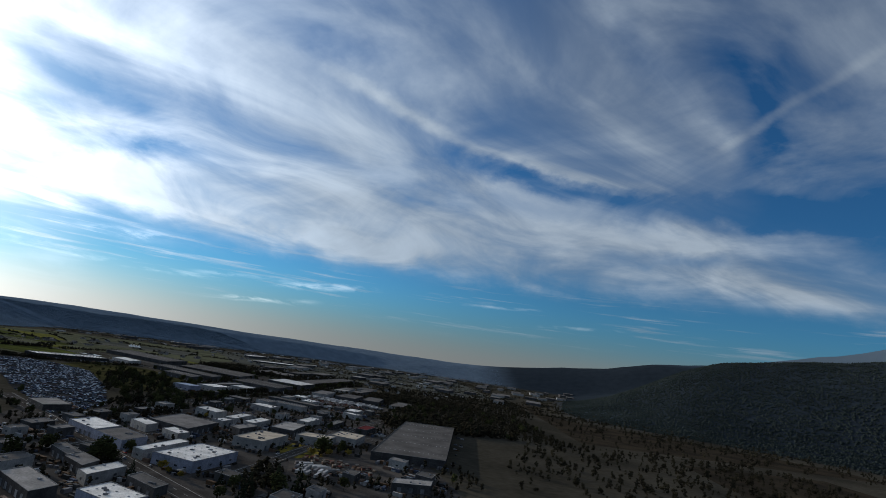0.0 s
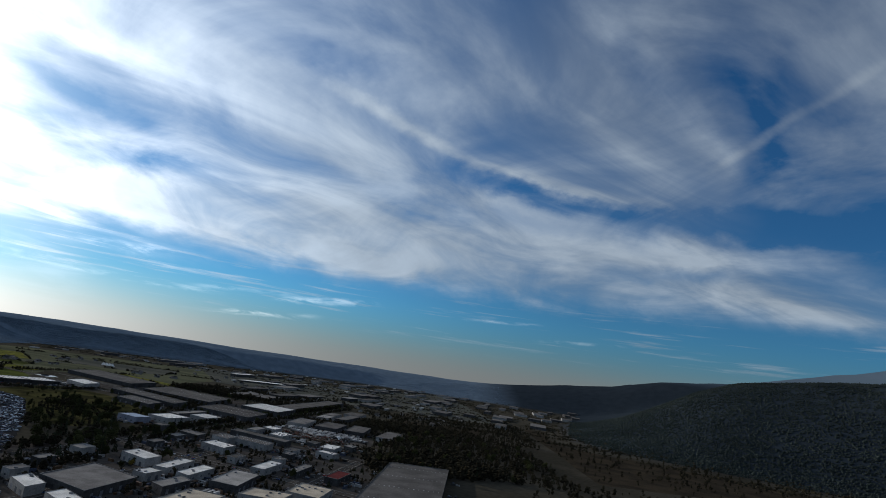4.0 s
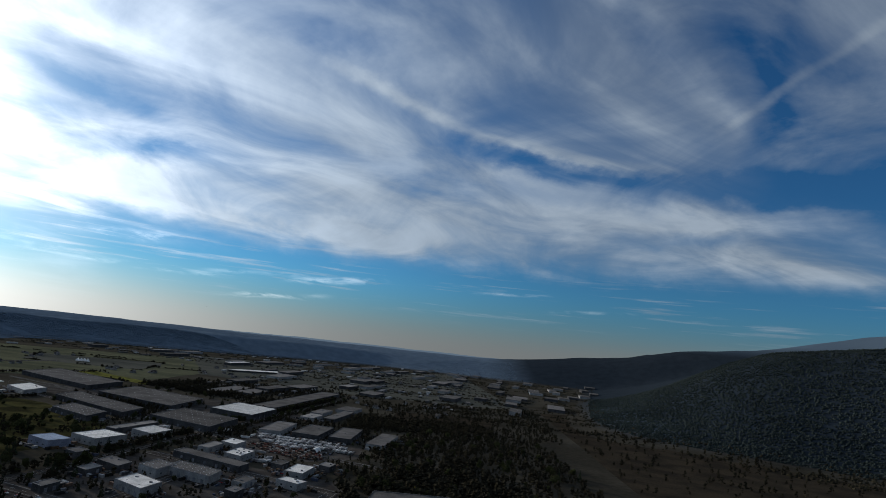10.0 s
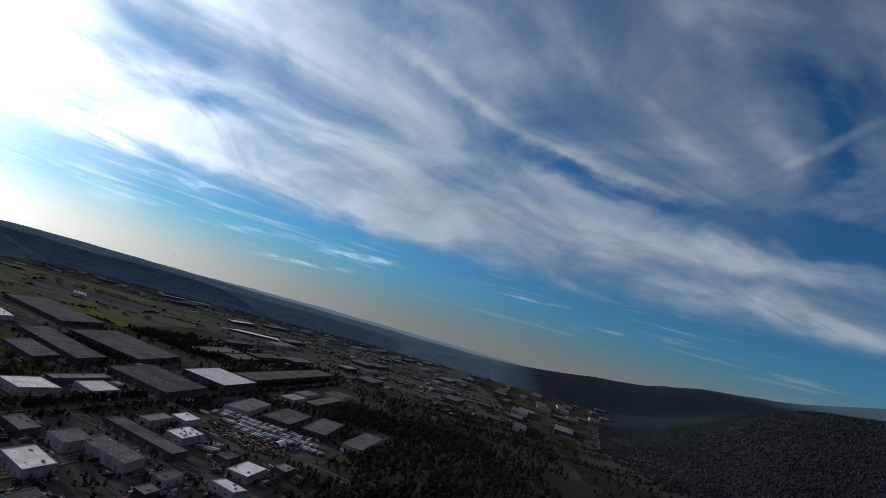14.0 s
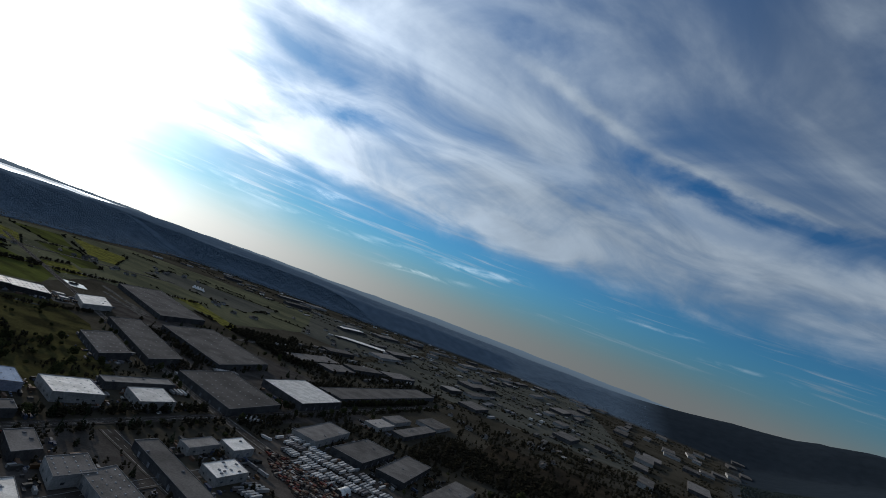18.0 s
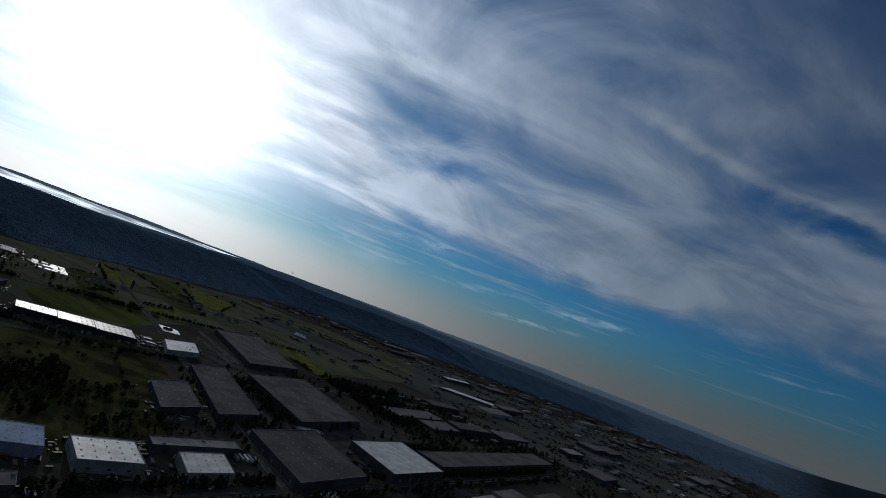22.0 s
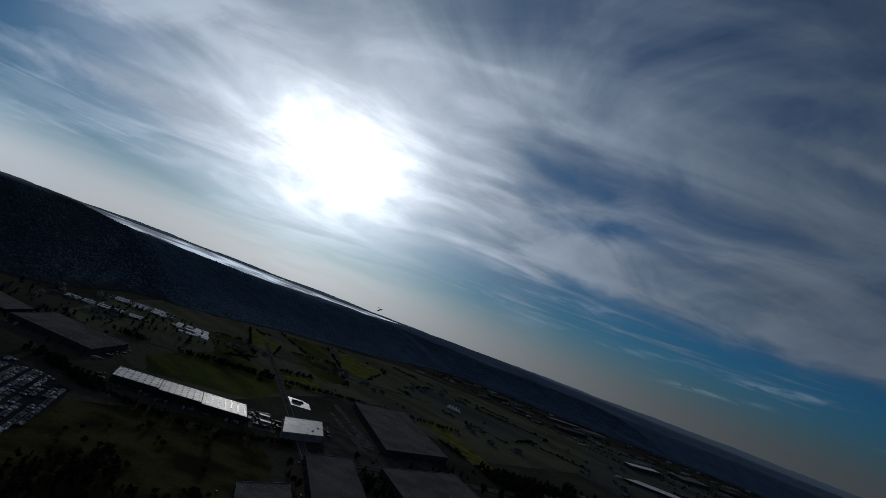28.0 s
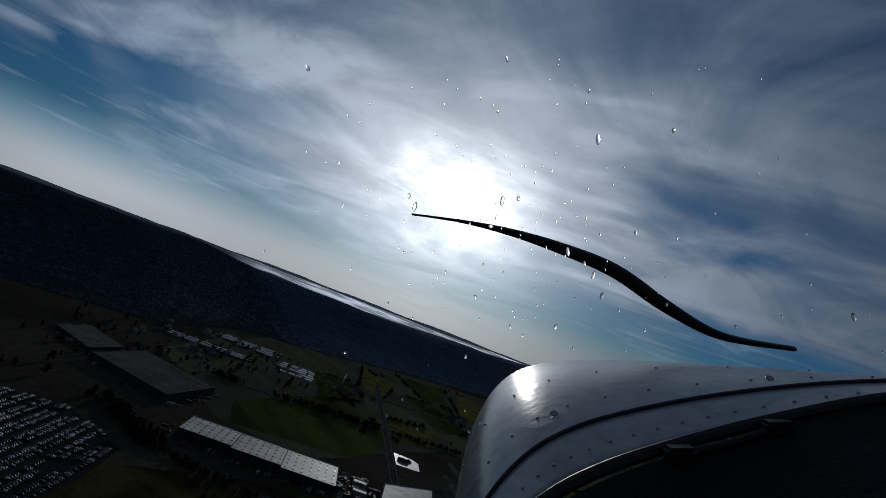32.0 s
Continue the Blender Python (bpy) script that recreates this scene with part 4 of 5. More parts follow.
def grove(ring, count, choices, low=0.8, high=1.3):
    xs, ys = [p[0] for p in ring], [p[1] for p in ring]
    made = 0
    while made < count:
        x, y = random.uniform(min(xs), max(xs)), random.uniform(min(ys), max(ys))
        if inside(x, y, ring):
            plant(x, y, choices, low, high)
            made += 1


def avenue(x0, y0, x1, y1, step, choices, side):
    a, b = Vector((x0, y0)), Vector((x1, y1))
    d = (b - a).normalized()
    for k in range(int((b - a).length / step)):
        p = a + d * (k * step + random.uniform(-4, 4)) + Vector((-d.y, d.x)) * (side + random.uniform(-2, 2))
        if random.random() < 0.75:
            plant(p.x, p.y, choices, 0.55, 0.95)


def scatter_trees():
    grove([(-513, 925), (-548, 1066), (-455, 1018), (-344, 848), (-353, 713), (-421, 790)], 70, [0, 1, 5, 2], 0.6, 1.1)
    grove([(-61, 942), (-70, 1055), (-33, 1268), (211, 1372), (228, 913), (-17, 853)], 90, [0, 1, 5, 0, 2], 0.6, 1.0)
    grove([(-304, 665), (-338, 754), (-310, 964), (-284, 956), (-277, 695)], 45, [0, 3, 2])
    grove([(-112, 516), (-71, 547), (-60, 572), (-77, 592)], 8, [0, 4, 1])
    grove([(-253, 345), (-309, 401), (-234, 434), (-186, 404)], 14, [0, 1])
    grove([(-149, 338), (-130, 421), (-60, 458), (-62, 368)], 16, [2, 3, 0])
    grove([(-619, 1030), (-633, 1182), (-528, 1117), (-466, 1075), (-462, 982)], 34, [5, 5, 5, 0], 0.5, 1.0)
    grove([(-496, 1043), (-497, 1131), (-393, 1071), (-372, 993), (-420, 953)], 26, [5, 5, 5, 0], 0.6, 1.1)
    grove([(-281, 217), (-425, 618), (-268, 946), (-27, 917), (74, 480), (-103, 271)], 85, [0, 0, 3, 2, 5, 4], 0.4, 0.8)
    grove([(-278, 945), (-318, 1147), (-57, 1288), (-60, 986)], 60, [0, 3, 5, 5], 0.45, 0.9)
    grove([(-265, 1117), (-590, 1289), (-671, 1514), (-315, 1538), (-198, 1361)], 70, [0, 3, 5], 0.5, 1.0)
    avenue(-319, 1118, -590, 1237, 13, [0, 3], 11)
    avenue(-453, 647, -102, 341, 15, [0, 0, 4], 12)
    avenue(-453, 647, -102, 341, 17, [0, 3], -12)
    avenue(-255, 453, -198, 976, 16, [0, 3, 4], 10)
    avenue(-341, 801, -39, 692, 16, [0, 3], 10)
    avenue(-338, 655, -198, 1689, 12, [0, 0, 5, 3], 13)
    avenue(-338, 655, -198, 1689, 16, [0, 5, 3], -13)


def woods(name, label, count, place, low, high, leaves=None):
    """A wood too far off to count: tufts of many sizes on the ground, in one sheet."""
    verts, faces = [], []
    for _ in range(count):
        p = place()
        if p is None:
            continue
        x, y = p
        r = random.uniform(low, high)
        clump(verts, faces, x, y, height(x, y) + r * 0.15, r, random.uniform(0.6, 1.05))
    me = raw_mesh(name, verts, faces, leaves or HAZED_FOREST)
    me.shade_smooth()
    tagged(new(name, me), label, "wood", kind="stuff")


def on_ridge(y0=1450, y1=3600):
    y = random.uniform(y0, y1)
    return (ridge_foot(y) - random.uniform(-25, 590), y)


def on_hills():
    a, r = radians(random.uniform(14, 62)), random.uniform(1350, 2650)
    x, y = 20 + r * math.sin(a), 200 + r * math.cos(a)
    return (x, y) if height(x, y) > 3 else None


def on_plain():
    a, r = radians(random.uniform(-60, 55)), random.uniform(950, 3600)
    x, y = -100 - r * math.sin(a), 700 + r * math.cos(a)
    if x < -540 and 1070 < y < 2500 and random.random() < 0.985:
        return None
    if height(x, y) > 10:
        return None
    if x < ridge_foot(y) or not clear_of(x, y) or noise.noise(Vector((x / 150, y / 60, 4))) < 0.02:
        return None
    return (x, y)


def on_north():
    a, r = radians(random.uniform(-24, 50)), random.uniform(2350, 3750)
    x, y = -100 - r * math.sin(a), 700 + r * math.cos(a)
    return (x, y) if ridge_foot(y) < x < 520 and height(x, y) > 8 else None


def house(kind=0):
    """A small gabled house: walls, two roof slopes, windows, door and chimney."""
    w, d, h = 9 + 3 * kind, 8 + 2 * kind, 3.2 + kind
    base = tagged(new("house"), "small pale gabled house among trees", "house", "valley houses")
    bm = bmesh.new()
    add_box(bm, -w / 2, w / 2, -d / 2, d / 2, -0.3, h)
    part("wall", bm, SIDING, base)
    for side in (-1, 1):
        bm = bmesh.new()
        v = [bm.verts.new(p) for p in ((-w / 2 - 0.4, side * (d / 2 + 0.5), h - 0.1), (w / 2 + 0.4, side * (d / 2 + 0.5), h - 0.1), (w / 2 + 0.4, 0, h + d * 0.3), (-w / 2 - 0.4, 0, h + d * 0.3))]
        f = bm.faces.new(v)
        g = bmesh.ops.extrude_face_region(bm, geom=[f])
        bmesh.ops.translate(bm, vec=(0, 0, 0.25), verts=[q for q in g["geom"] if isinstance(q, bmesh.types.BMVert)])
        bmesh.ops.recalc_face_normals(bm, faces=bm.faces)
        part("roof_slope", bm, SHINGLE, base)
        for k in (-1, 1):
            part("window", WINDOW_MESH, None, base, at=Matrix.Translation((k * w * 0.28, side * (d / 2 + 0.03), 1.0)))
    bm = bmesh.new()
    add_box(bm, -0.4, 0.4, -0.4, 0.4, h, h + d * 0.3 + 0.8)
    part("chimney", bm, KERB, base)
    return base


def far_hall(x, y, ul, vl, h, roof, ua=None, va=None):
    """A hall too far off to show more than walls, roof and a few roof units."""
    if ua is None:
        ua, va = 80 + random.uniform(-3, 3), -27 + random.uniform(-4, 4)
    u, v = way(ua, ul / 2), way(va, vl / 2)
    FOOTPRINTS.append((Vector((x, y)), u, v))
    base = tagged(new("warehouse"), "distant flat-roofed warehouse with %s roof" % ("a white" if roof == "white" else "a grey"), "warehouse", "far warehouses")
    base.location = (x, y, height(x, y))
    c = [-u - v, v - u, u + v, u - v]
    bm = bmesh.new()
    add_prism(bm, [tuple(p) for p in c], -1.5, h - 0.2)
    part("wall", bm, WALLS["grey_wall" if random.random() < 0.6 else "white_wall"], base)
    bm = bmesh.new()
    add_prism(bm, [tuple(p * 1.01) for p in c], h - 0.197, h + 0.1)
    part("roof", bm, ROOFS[roof], base)
    for _ in range(2):
        p = u * random.uniform(-0.7, 0.7) + v * random.uniform(-0.7, 0.7)
        part("rooftop_unit", UNIT_MESH, None, base, at=Matrix.Translation((p.x, p.y, h + 0.1)))


def spread_halls():
    made = 0
    while made < 75:
        a, r = radians(random.uniform(-20, 34)), random.uniform(950, 3300)
        x, y = -100 - r * math.sin(a), 700 + r * math.cos(a)
        if x < ridge_foot(y) + 350 or height(x, y) > 15 or not clear_of(x, y, 60) or y < 1680 or x < -540 and y < 2400:
            continue
        k = 1 + r / 3000
        far_hall(x, y, random.uniform(40, 110) * k, random.uniform(25, 60), random.uniform(7, 10), random.choice(("white", "pale", "mid", "dark", "mid", "dark") if a > 0.1 and random.random() < 0.35 else ("mid", "dark", "dark")))
        made += 1
    # small workshops between the yards
    made = 0
    while made < 30:
        x, y = random.uniform(-340, 20), random.uniform(340, 1080)
        if not clear_of(x, y, 16) or x < -340 + (y - 680) * 0.18 - 40 and y > 640 or any(inside(x, y, yard) for yard in YARDS) or x > -60 and y > 820:
            continue
        building("small grey industrial workshop with a flat roof", x, y, random.uniform(13, 24), 80, random.uniform(11, 18), -28, random.uniform(5.5, 7.5), random.choice(("pale", "mid", "mid", "dark", "dark")), random.choice(("grey_wall", "grey_wall", "white_wall")), 0, 0, 1)
        made += 1


# ---- vehicles and stored goods ----
def car_meshes():
    bm = bmesh.new()
    add_box(bm, -2.2, 2.2, -0.9, 0.9, 0.35, 0.95)
    bmesh.ops.bevel(bm, geom=[e for e in bm.edges], offset=0.15, segments=1, affect="EDGES")
    body = finish("body", bm, CAR_PAINT)
    bm = bmesh.new()
    low = [(-1.5, -0.8), (0.9, -0.8), (0.9, 0.8), (-1.5, 0.8)]
    top = [(-1.1, -0.62), (0.3, -0.62), (0.3, 0.62), (-1.1, 0.62)]
    a = [bm.verts.new((*p, 0.96)) for p in low]
    b = [bm.verts.new((*p, 1.42)) for p in top]
    bm.faces.new(b)
    for i in range(4):
        bm.faces.new((a[i], a[(i + 1) % 4], b[(i + 1) % 4], b[i]))
    cabin = finish("cabin_glass", bm, GLASS)
    bm = bmesh.new()
    add_box(bm, -1.05, 0.25, -0.6, 0.6, 1.424, 1.46)
    lid = finish("car_roof", bm, CAR_PAINT)
    bm = bmesh.new()
    bmesh.ops.create_cone(bm, cap_ends=True, segments=8, radius1=0.33, radius2=0.33, depth=0.22, matrix=Matrix.Rotation(math.pi / 2, 4, "X"))
    wheel = finish("wheel", bm, TYRE)
    return body, cabin, lid, wheel


def build_car():
    body, cabin, lid, wheel = car_meshes()
    base = tagged(new("car"), "parked car in a row on asphalt", "car", "parked cars")
    for name, me in (("body", body), ("cabin_glass", cabin), ("car_roof", lid)):
        part(name, me, None, base)
    for x in (-1.35, 1.35):
        for y in (-0.82, 0.82):
            part("wheel", wheel, None, base, at=Matrix.Translation((x, y, 0.33)))
    return base


def park_cars():
    """Rows of cars all over the storage lot: the near ones as things, the rest as one sheet of cars."""
    base = build_car()
    base.location = (-345, 617, 0.08)
    u, v = way(80), way(-27)
    verts, faces, things = [], [], 0
    box = [(-2.2, -0.9, 0.3), (2.2, -0.9, 0.3), (2.2, 0.9, 0.3), (-2.2, 0.9, 0.3), (-2.2, -0.9, 0.9), (2.2, -0.9, 0.9), (2.2, 0.9, 0.9), (-2.2, 0.9, 0.9)]
    cabin = [(-1.5, -0.8, 0.9), (0.9, -0.8, 0.9), (0.9, 0.8, 0.9), (-1.5, 0.8, 0.9), (-1.1, -0.62, 1.42), (0.3, -0.62, 1.42), (0.3, 0.62, 1.42), (-1.1, 0.62, 1.42)]
    sides = [(4, 5, 6, 7), (0, 1, 5, 4), (1, 2, 6, 5), (2, 3, 7, 6), (3, 0, 4, 7)]
    for i in range(-60, 80):
        for k in range(-130, 130):
            p = Vector((-498, 804)) + u * (i * 5.3 + (i // 2) * 3.4) + v * (k * 2.75)
            if not inside(p.x, p.y, LOT) or random.random() < 0.14 or noise.noise(Vector((p.x / 26, p.y / 26, 9))) > 0.34 or not clear_of(p.x, p.y, 4) or k % 26 == 0:
                continue
            turn = math.atan2(u.y, u.x) + random.uniform(-0.04, 0.04)
            if -430 < p.x and p.y < 812 and things < 60:
                ob = copy_thing(base, Matrix.Translation((p.x, p.y, 0.08)) @ Matrix.Rotation(turn, 4, "Z"))
                things += 1
                continue
            c, s, n = math.cos(turn), math.sin(turn), len(verts)
            tall = random.uniform(0.95, 1.3)
            for q in box:
                verts.append((p.x + q[0] * c - q[1] * s, p.y + q[0] * s + q[1] * c, 0.05 + q[2] * tall))
            faces.extend(tuple(n + a for a in f) for f in sides)
            n = len(verts)
            for q in cabin:
                verts.append((p.x + q[0] * c - q[1] * s, p.y + q[0] * s + q[1] * c, 0.053 + q[2] * tall))
            faces.extend(tuple(n + a for a in f) for f in sides)
    tagged(new("stored_cars", raw_mesh("stored_cars", verts, faces, CAR_PAINTS)), "hundreds of stored cars in close rows on asphalt", "cars", kind="stuff")
    # cars along streets and beside halls
    for x0, y0, x1, y1, step, z in ((-408, 615, -121, 364, 9, 0.232), (-249, 536, -204, 931, 12, 0.322), (-122, 503, -68, 842, 14, 0.352), (-340, 792, -61, 690, 13, 0.292)):
        a, b = Vector((x0, y0)), Vector((x1, y1))
        d = (b - a).normalized()
        for k in range(int((b - a).length / step)):
            if random.random() < 0.42:
                p = a + d * k * step + Vector((-d.y, d.x)) * random.choice((3.6, -3.6))
                copy_thing(base, Matrix.Translation((p.x, p.y, z)) @ Matrix.Rotation(math.atan2(d.y, d.x), 4, "Z"))
    for c, u, v in list(FOOTPRINTS)[:60]:
        if u.length < 8:
            continue
        for k in range(2):
            p = c + u * random.uniform(-0.9, 0.9) + v * (1 + random.uniform(5, 9) / v.length) * random.choice((-1, 1))
            if clear_of(p.x, p.y, 2.5):
                copy_thing(base, Matrix.Translation((p.x, p.y, 0.05)) @ Matrix.Rotation(math.atan2(v.y, v.x), 4, "Z"))


def build_trailer():
    base = tagged(new("truck_trailer"), "pale box trailer parked in a row in the yard", "trailer", "yard trailers")
    bm = bmesh.new()
    add_box(bm, -6.8, 6.8, -1.25, 1.25, 1.1, 3.9)
    bmesh.ops.bevel(bm, geom=bm.edges[:], offset=0.06, segments=1, affect="EDGES")
    part("box", bm, BOX_PAINT, base)
    bm = bmesh.new()
    add_box(bm, -6.5, 6.5, -0.5, 0.5, 0.85, 1.09)
    part("chassis", bm, TYRE, base)
    for x in (-5.2, -4.0):
        bm = bmesh.new()
        bmesh.ops.create_cone(bm, cap_ends=True, segments=10, radius1=0.5, radius2=0.5, depth=2.4, matrix=Matrix.Translation((x, 0, 0.5)) @ Matrix.Rotation(math.pi / 2, 4, "X"))
        part("axle", bm, TYRE, base)
    bm = bmesh.new()
    add_box(bm, 4.2, 4.4, -1.0, 1.0, 0.0, 0.9)
    part("landing_leg", bm, STEEL, base)
    return base


def build_stack():
    base = tagged(new("pallet_stack"), "brown stack of timber pallets in the yard", "pallet stack", "yard stacks")
    for k in range(3):
        bm = bmesh.new()
        add_box(bm, -1.6 + 0.1 * k, 1.6, -1.3, 1.3 - 0.08 * k, 0.9 * k + 0.003 * k, 0.9 * k + 0.9)
        part("pallet_layer", bm, PALLET, base)
    return base


def fill_yards():
    trailer, stack = build_trailer(), build_stack()
    trailer.scale = (0.86, 0.86, 0.86)
    u, v = way(84), way(-24)
    trailer.location, stack.location = (-221, 1098, 0.09), (-137, 1058, 0.09)
    rank = way(-9)
    for x, y, count, gap in ((-214, 1135, 34, 0.18), (-217, 1117, 38, 0.14), (-197, 1094, 36, 0.12), (-189, 1076, 20, 0.35)):
        for k in range(count):
            p = Vector((x, y)) + rank * k * 3.6 + Vector((0, random.uniform(-1.5, 1.5) - 2.5 * (k // 9 % 2)))
            if clear_of(p.x, p.y, 1) and random.random() > gap:
                copy_thing(trailer, Matrix.Translation((p.x, p.y, 0.09)) @ Matrix.Rotation(math.atan2(u.y, u.x) + random.uniform(-0.03, 0.03), 4, "Z"))
    for k in range(9):
        p = Vector((-166 + 3.6 * (k % 5), 972 + 15 * (k // 5)))
        copy_thing(trailer, Matrix.Translation((p.x, p.y, 0.09)) @ Matrix.Rotation(1.3 + random.uniform(-0.12, 0.12), 4, "Z"))
    for k in range(2):
        copy_thing(trailer, Matrix.Translation((-187 + 13.5 * k, 1021 - 4 * k, 0.09)) @ Matrix.Rotation(-0.29, 4, "Z"))
    # stacked goods: the nearest as things, the rest past counting
    ring = [(-208, 1076), (-170, 1030), (-131, 1008), (-100, 1020), (-112, 1060), (-160, 1072)]
    made, verts, faces = 0, [], []
    while made < 420:
        x, y = random.uniform(-210, -98), random.uniform(1005, 1078)
        if not inside(x, y, ring):
            continue
        made += 1
        turn = random.choice((1.45, 1.47, -0.2, -0.25)) + random.uniform(-0.1, 0.1)
        if made < 50:
            copy_thing(stack, Matrix.Translation((x, y, 0.09)) @ Matrix.Rotation(turn, 4, "Z"))
            continue
        d, n = way(math.degrees(turn)), len(verts)
        l, w, h = random.uniform(0.8, 3.0), random.uniform(0.6, 1.3), random.uniform(0.6, 2.6)
        for i, k in ((-1, -1), (1, -1), (1, 1), (-1, 1)):
            q = Vector((x, y)) + d * l * i + Vector((-d.y, d.x)) * w * k
            verts.extend(((q.x, q.y, 0.05), (q.x, q.y, h)))
        faces.append((n + 1, n + 3, n + 5, n + 7))
        faces.extend((n + 2 * i, n + 2 * ((i + 1) % 4), n + 2 * ((i + 1) % 4) + 1, n + 2 * i + 1) for i in range(4))
    tagged(new("stacked_goods", raw_mesh("stacked_goods", verts, faces, STACKS)), "red-brown stacks of pallets and crates crowding a yard", "stacks", kind="stuff")
    for row in range(3):
        for k in range(8):
            p = Vector((-93, 474 + 14 * row)) + v * k * 4.4
            copy_thing(trailer if (row + k) % 4 else stack, Matrix.Translation((p.x, p.y, 0.09)) @ Matrix.Rotation(1.45 - (0.9 if row == 2 else 0), 4, "Z"))
    for k in range(40):
        p = Vector((-102, 536)) + v * random.uniform(0, 75) + u * random.uniform(-12, 14)
        if clear_of(p.x, p.y, 1):
            copy_thing(stack, Matrix.Translation((p.x, p.y, 0.09)) @ Matrix.Rotation(random.uniform(0, 3), 4, "Z"))
    for x, y, count, ua in ((-338, 1097, 10, -25), (-271, 1107, 9, -25), (-394, 1246, 8, -26), (-177, 967, 4, 84), (-145, 620, 3, 80)):
        for k in range(count):
            p = Vector((x, y)) + way(ua + 90, 4.4) * k
            if clear_of(p.x, p.y, 0.5):
                copy_thing(trailer, Matrix.Translation((p.x, p.y, 0.06)) @ Matrix.Rotation(radians(ua), 4, "Z"))


# ---- landmarks ----
def arched_shed(x, y):
    """A quonset hut: a half-round shell with an end wall."""
    base = tagged(new("arched_shed"), "small white half-round metal shed in a yard", "shed")
    base.location = (x, y, 0)
    base.rotation_euler.z = radians(82)
    bm = bmesh.new()
    ring = [(5 * math.cos(math.pi * i / 14), 5.5 * math.sin(math.pi * i / 14)) for i in range(15)]
    for e, s in ((1.0, 1), (0.96, -1)):
        rows = [[bm.verts.new((px, q[0] * e, q[1] * e)) for q in ring] for px in (-8, 8)]
        for i in range(14):
            f = (rows[0][i], rows[1][i], rows[1][i + 1], rows[0][i + 1])
            bm.faces.new(f if s > 0 else f[::-1])
    part("shell", bm, CANVAS, base)
    for px in (-7.6, 7.6):
        bm = bmesh.new()
        verts = [bm.verts.new((px, q[0] * 0.95, q[1] * 0.95)) for q in ring]
        bm.faces.new(verts)
        part("end_wall", bm, WALLS["grey_wall"], base)
    FOOTPRINTS.append((Vector((x, y)), way(82, 9), way(-8, 6)))


def peaked_tent(x, y):
    """A large white pavilion with several peaks."""
    base = tagged(new("pavilion_tent"), "large white peaked fabric pavilion in fields", "tent")
    base.location, base.scale = (x, y, 0), (0.55, 0.55, 0.55)
    for k in range(4):
        bm = bmesh.new()
        bmesh.ops.create_cone(bm, cap_ends=False, segments=10, radius1=13, radius2=0.6, depth=15, matrix=Matrix.Translation((k * 15 - 22, k * 3, 11.5)))
        for vert in bm.verts:
            r = math.hypot(vert.co.x - (k * 15 - 22), vert.co.y - k * 3)
            if r > 5:
                vert.co.z += random.uniform(-1, 1)
        part("canopy", bm, CANVAS, base)
        bm = bmesh.new()
        bmesh.ops.create_cone(bm, cap_ends=True, segments=8, radius1=0.35, radius2=0.25, depth=19.5, matrix=Matrix.Translation((k * 15 - 22, k * 3, 9.75)))
        part("mast", bm, STEEL, base)


def tank_yard(x, y):
    """A white paved yard with a dark round tank in its middle."""
    patch("tank_yard", "wet white sheeted yard round a dark tank", WET_SHEET, [(x - 27, y + 3), (x - 16, y + 20), (x - 2, y + 24), (x + 9, y + 17), (x + 25, y + 8), (x + 19, y - 8), (x + 12, y - 23), (x - 4, y - 18), (x - 15, y - 16)], 0.12, "yard")
    base = tagged(new("storage_tank"), "dark round storage tank on a white yard", "tank")
    base.location = (x, y, 0.1)
    bm = bmesh.new()
    bmesh.ops.create_cone(bm, cap_ends=True, segments=28, radius1=7, radius2=7, depth=2, matrix=Matrix.Translation((0, 0, 1)))
    part("shell", bm, DOOR, base)
    bm = bmesh.new()
    bmesh.ops.create_cone(bm, cap_ends=True, segments=28, radius1=7.3, radius2=1, depth=0.8, matrix=Matrix.Translation((0, 0, 2.41)))
    part("roof", bm, TYRE, base)


def lamp_post(x, y, tall=10):
    base = tagged(new("street_lamp"), "grey steel street lamp beside a road", "street lamp", "street lamps")
    base.location = (x, y, 0)
    bm = bmesh.new()
    bmesh.ops.create_cone(bm, cap_ends=True, segments=6, radius1=0.16, radius2=0.09, depth=tall, matrix=Matrix.Translation((0, 0, tall / 2 - 0.1)))
    part("pole", bm, STEEL, base)
    bm = bmesh.new()
    add_box(bm, 0, 2.4, -0.08, 0.08, tall - 0.3, tall - 0.12)
    part("arm", bm, STEEL, base)
    bm = bmesh.new()
    add_box(bm, 1.8, 2.6, -0.2, 0.2, tall - 0.45, tall - 0.303)
    part("lamp_head", bm, UNIT, base)
    return base


def radio_mast(x, y, tall):
    base = tagged(new("radio_mast"), "thin steel lattice mast among farm buildings", "mast")
    base.location = (x, y, 0)
    for k in range(3):
        a = k * 2.094
        bm = bmesh.new()
        bmesh.ops.create_cone(bm, cap_ends=True, segments=5, radius1=0.25, radius2=0.15, depth=tall, matrix=Matrix.Translation((1.2 * math.cos(a), 1.2 * math.sin(a), tall / 2 - 0.2)))
        part("leg", bm, STEEL, base)
    for k in range(int(tall / 4)):
        bm = bmesh.new()
        add_prism(bm, [(1.2 * math.cos(i * 2.094), 1.2 * math.sin(i * 2.094)) for i in range(3)], k * 4 + 2, k * 4 + 2.15)
        part("brace", bm, STEEL, base)


arched_shed(-118, 1059)
peaked_tent(-986, 1952)
tank_yard(-789, 1370)
radio_mast(-1150, 1455, 38)
spread_halls()


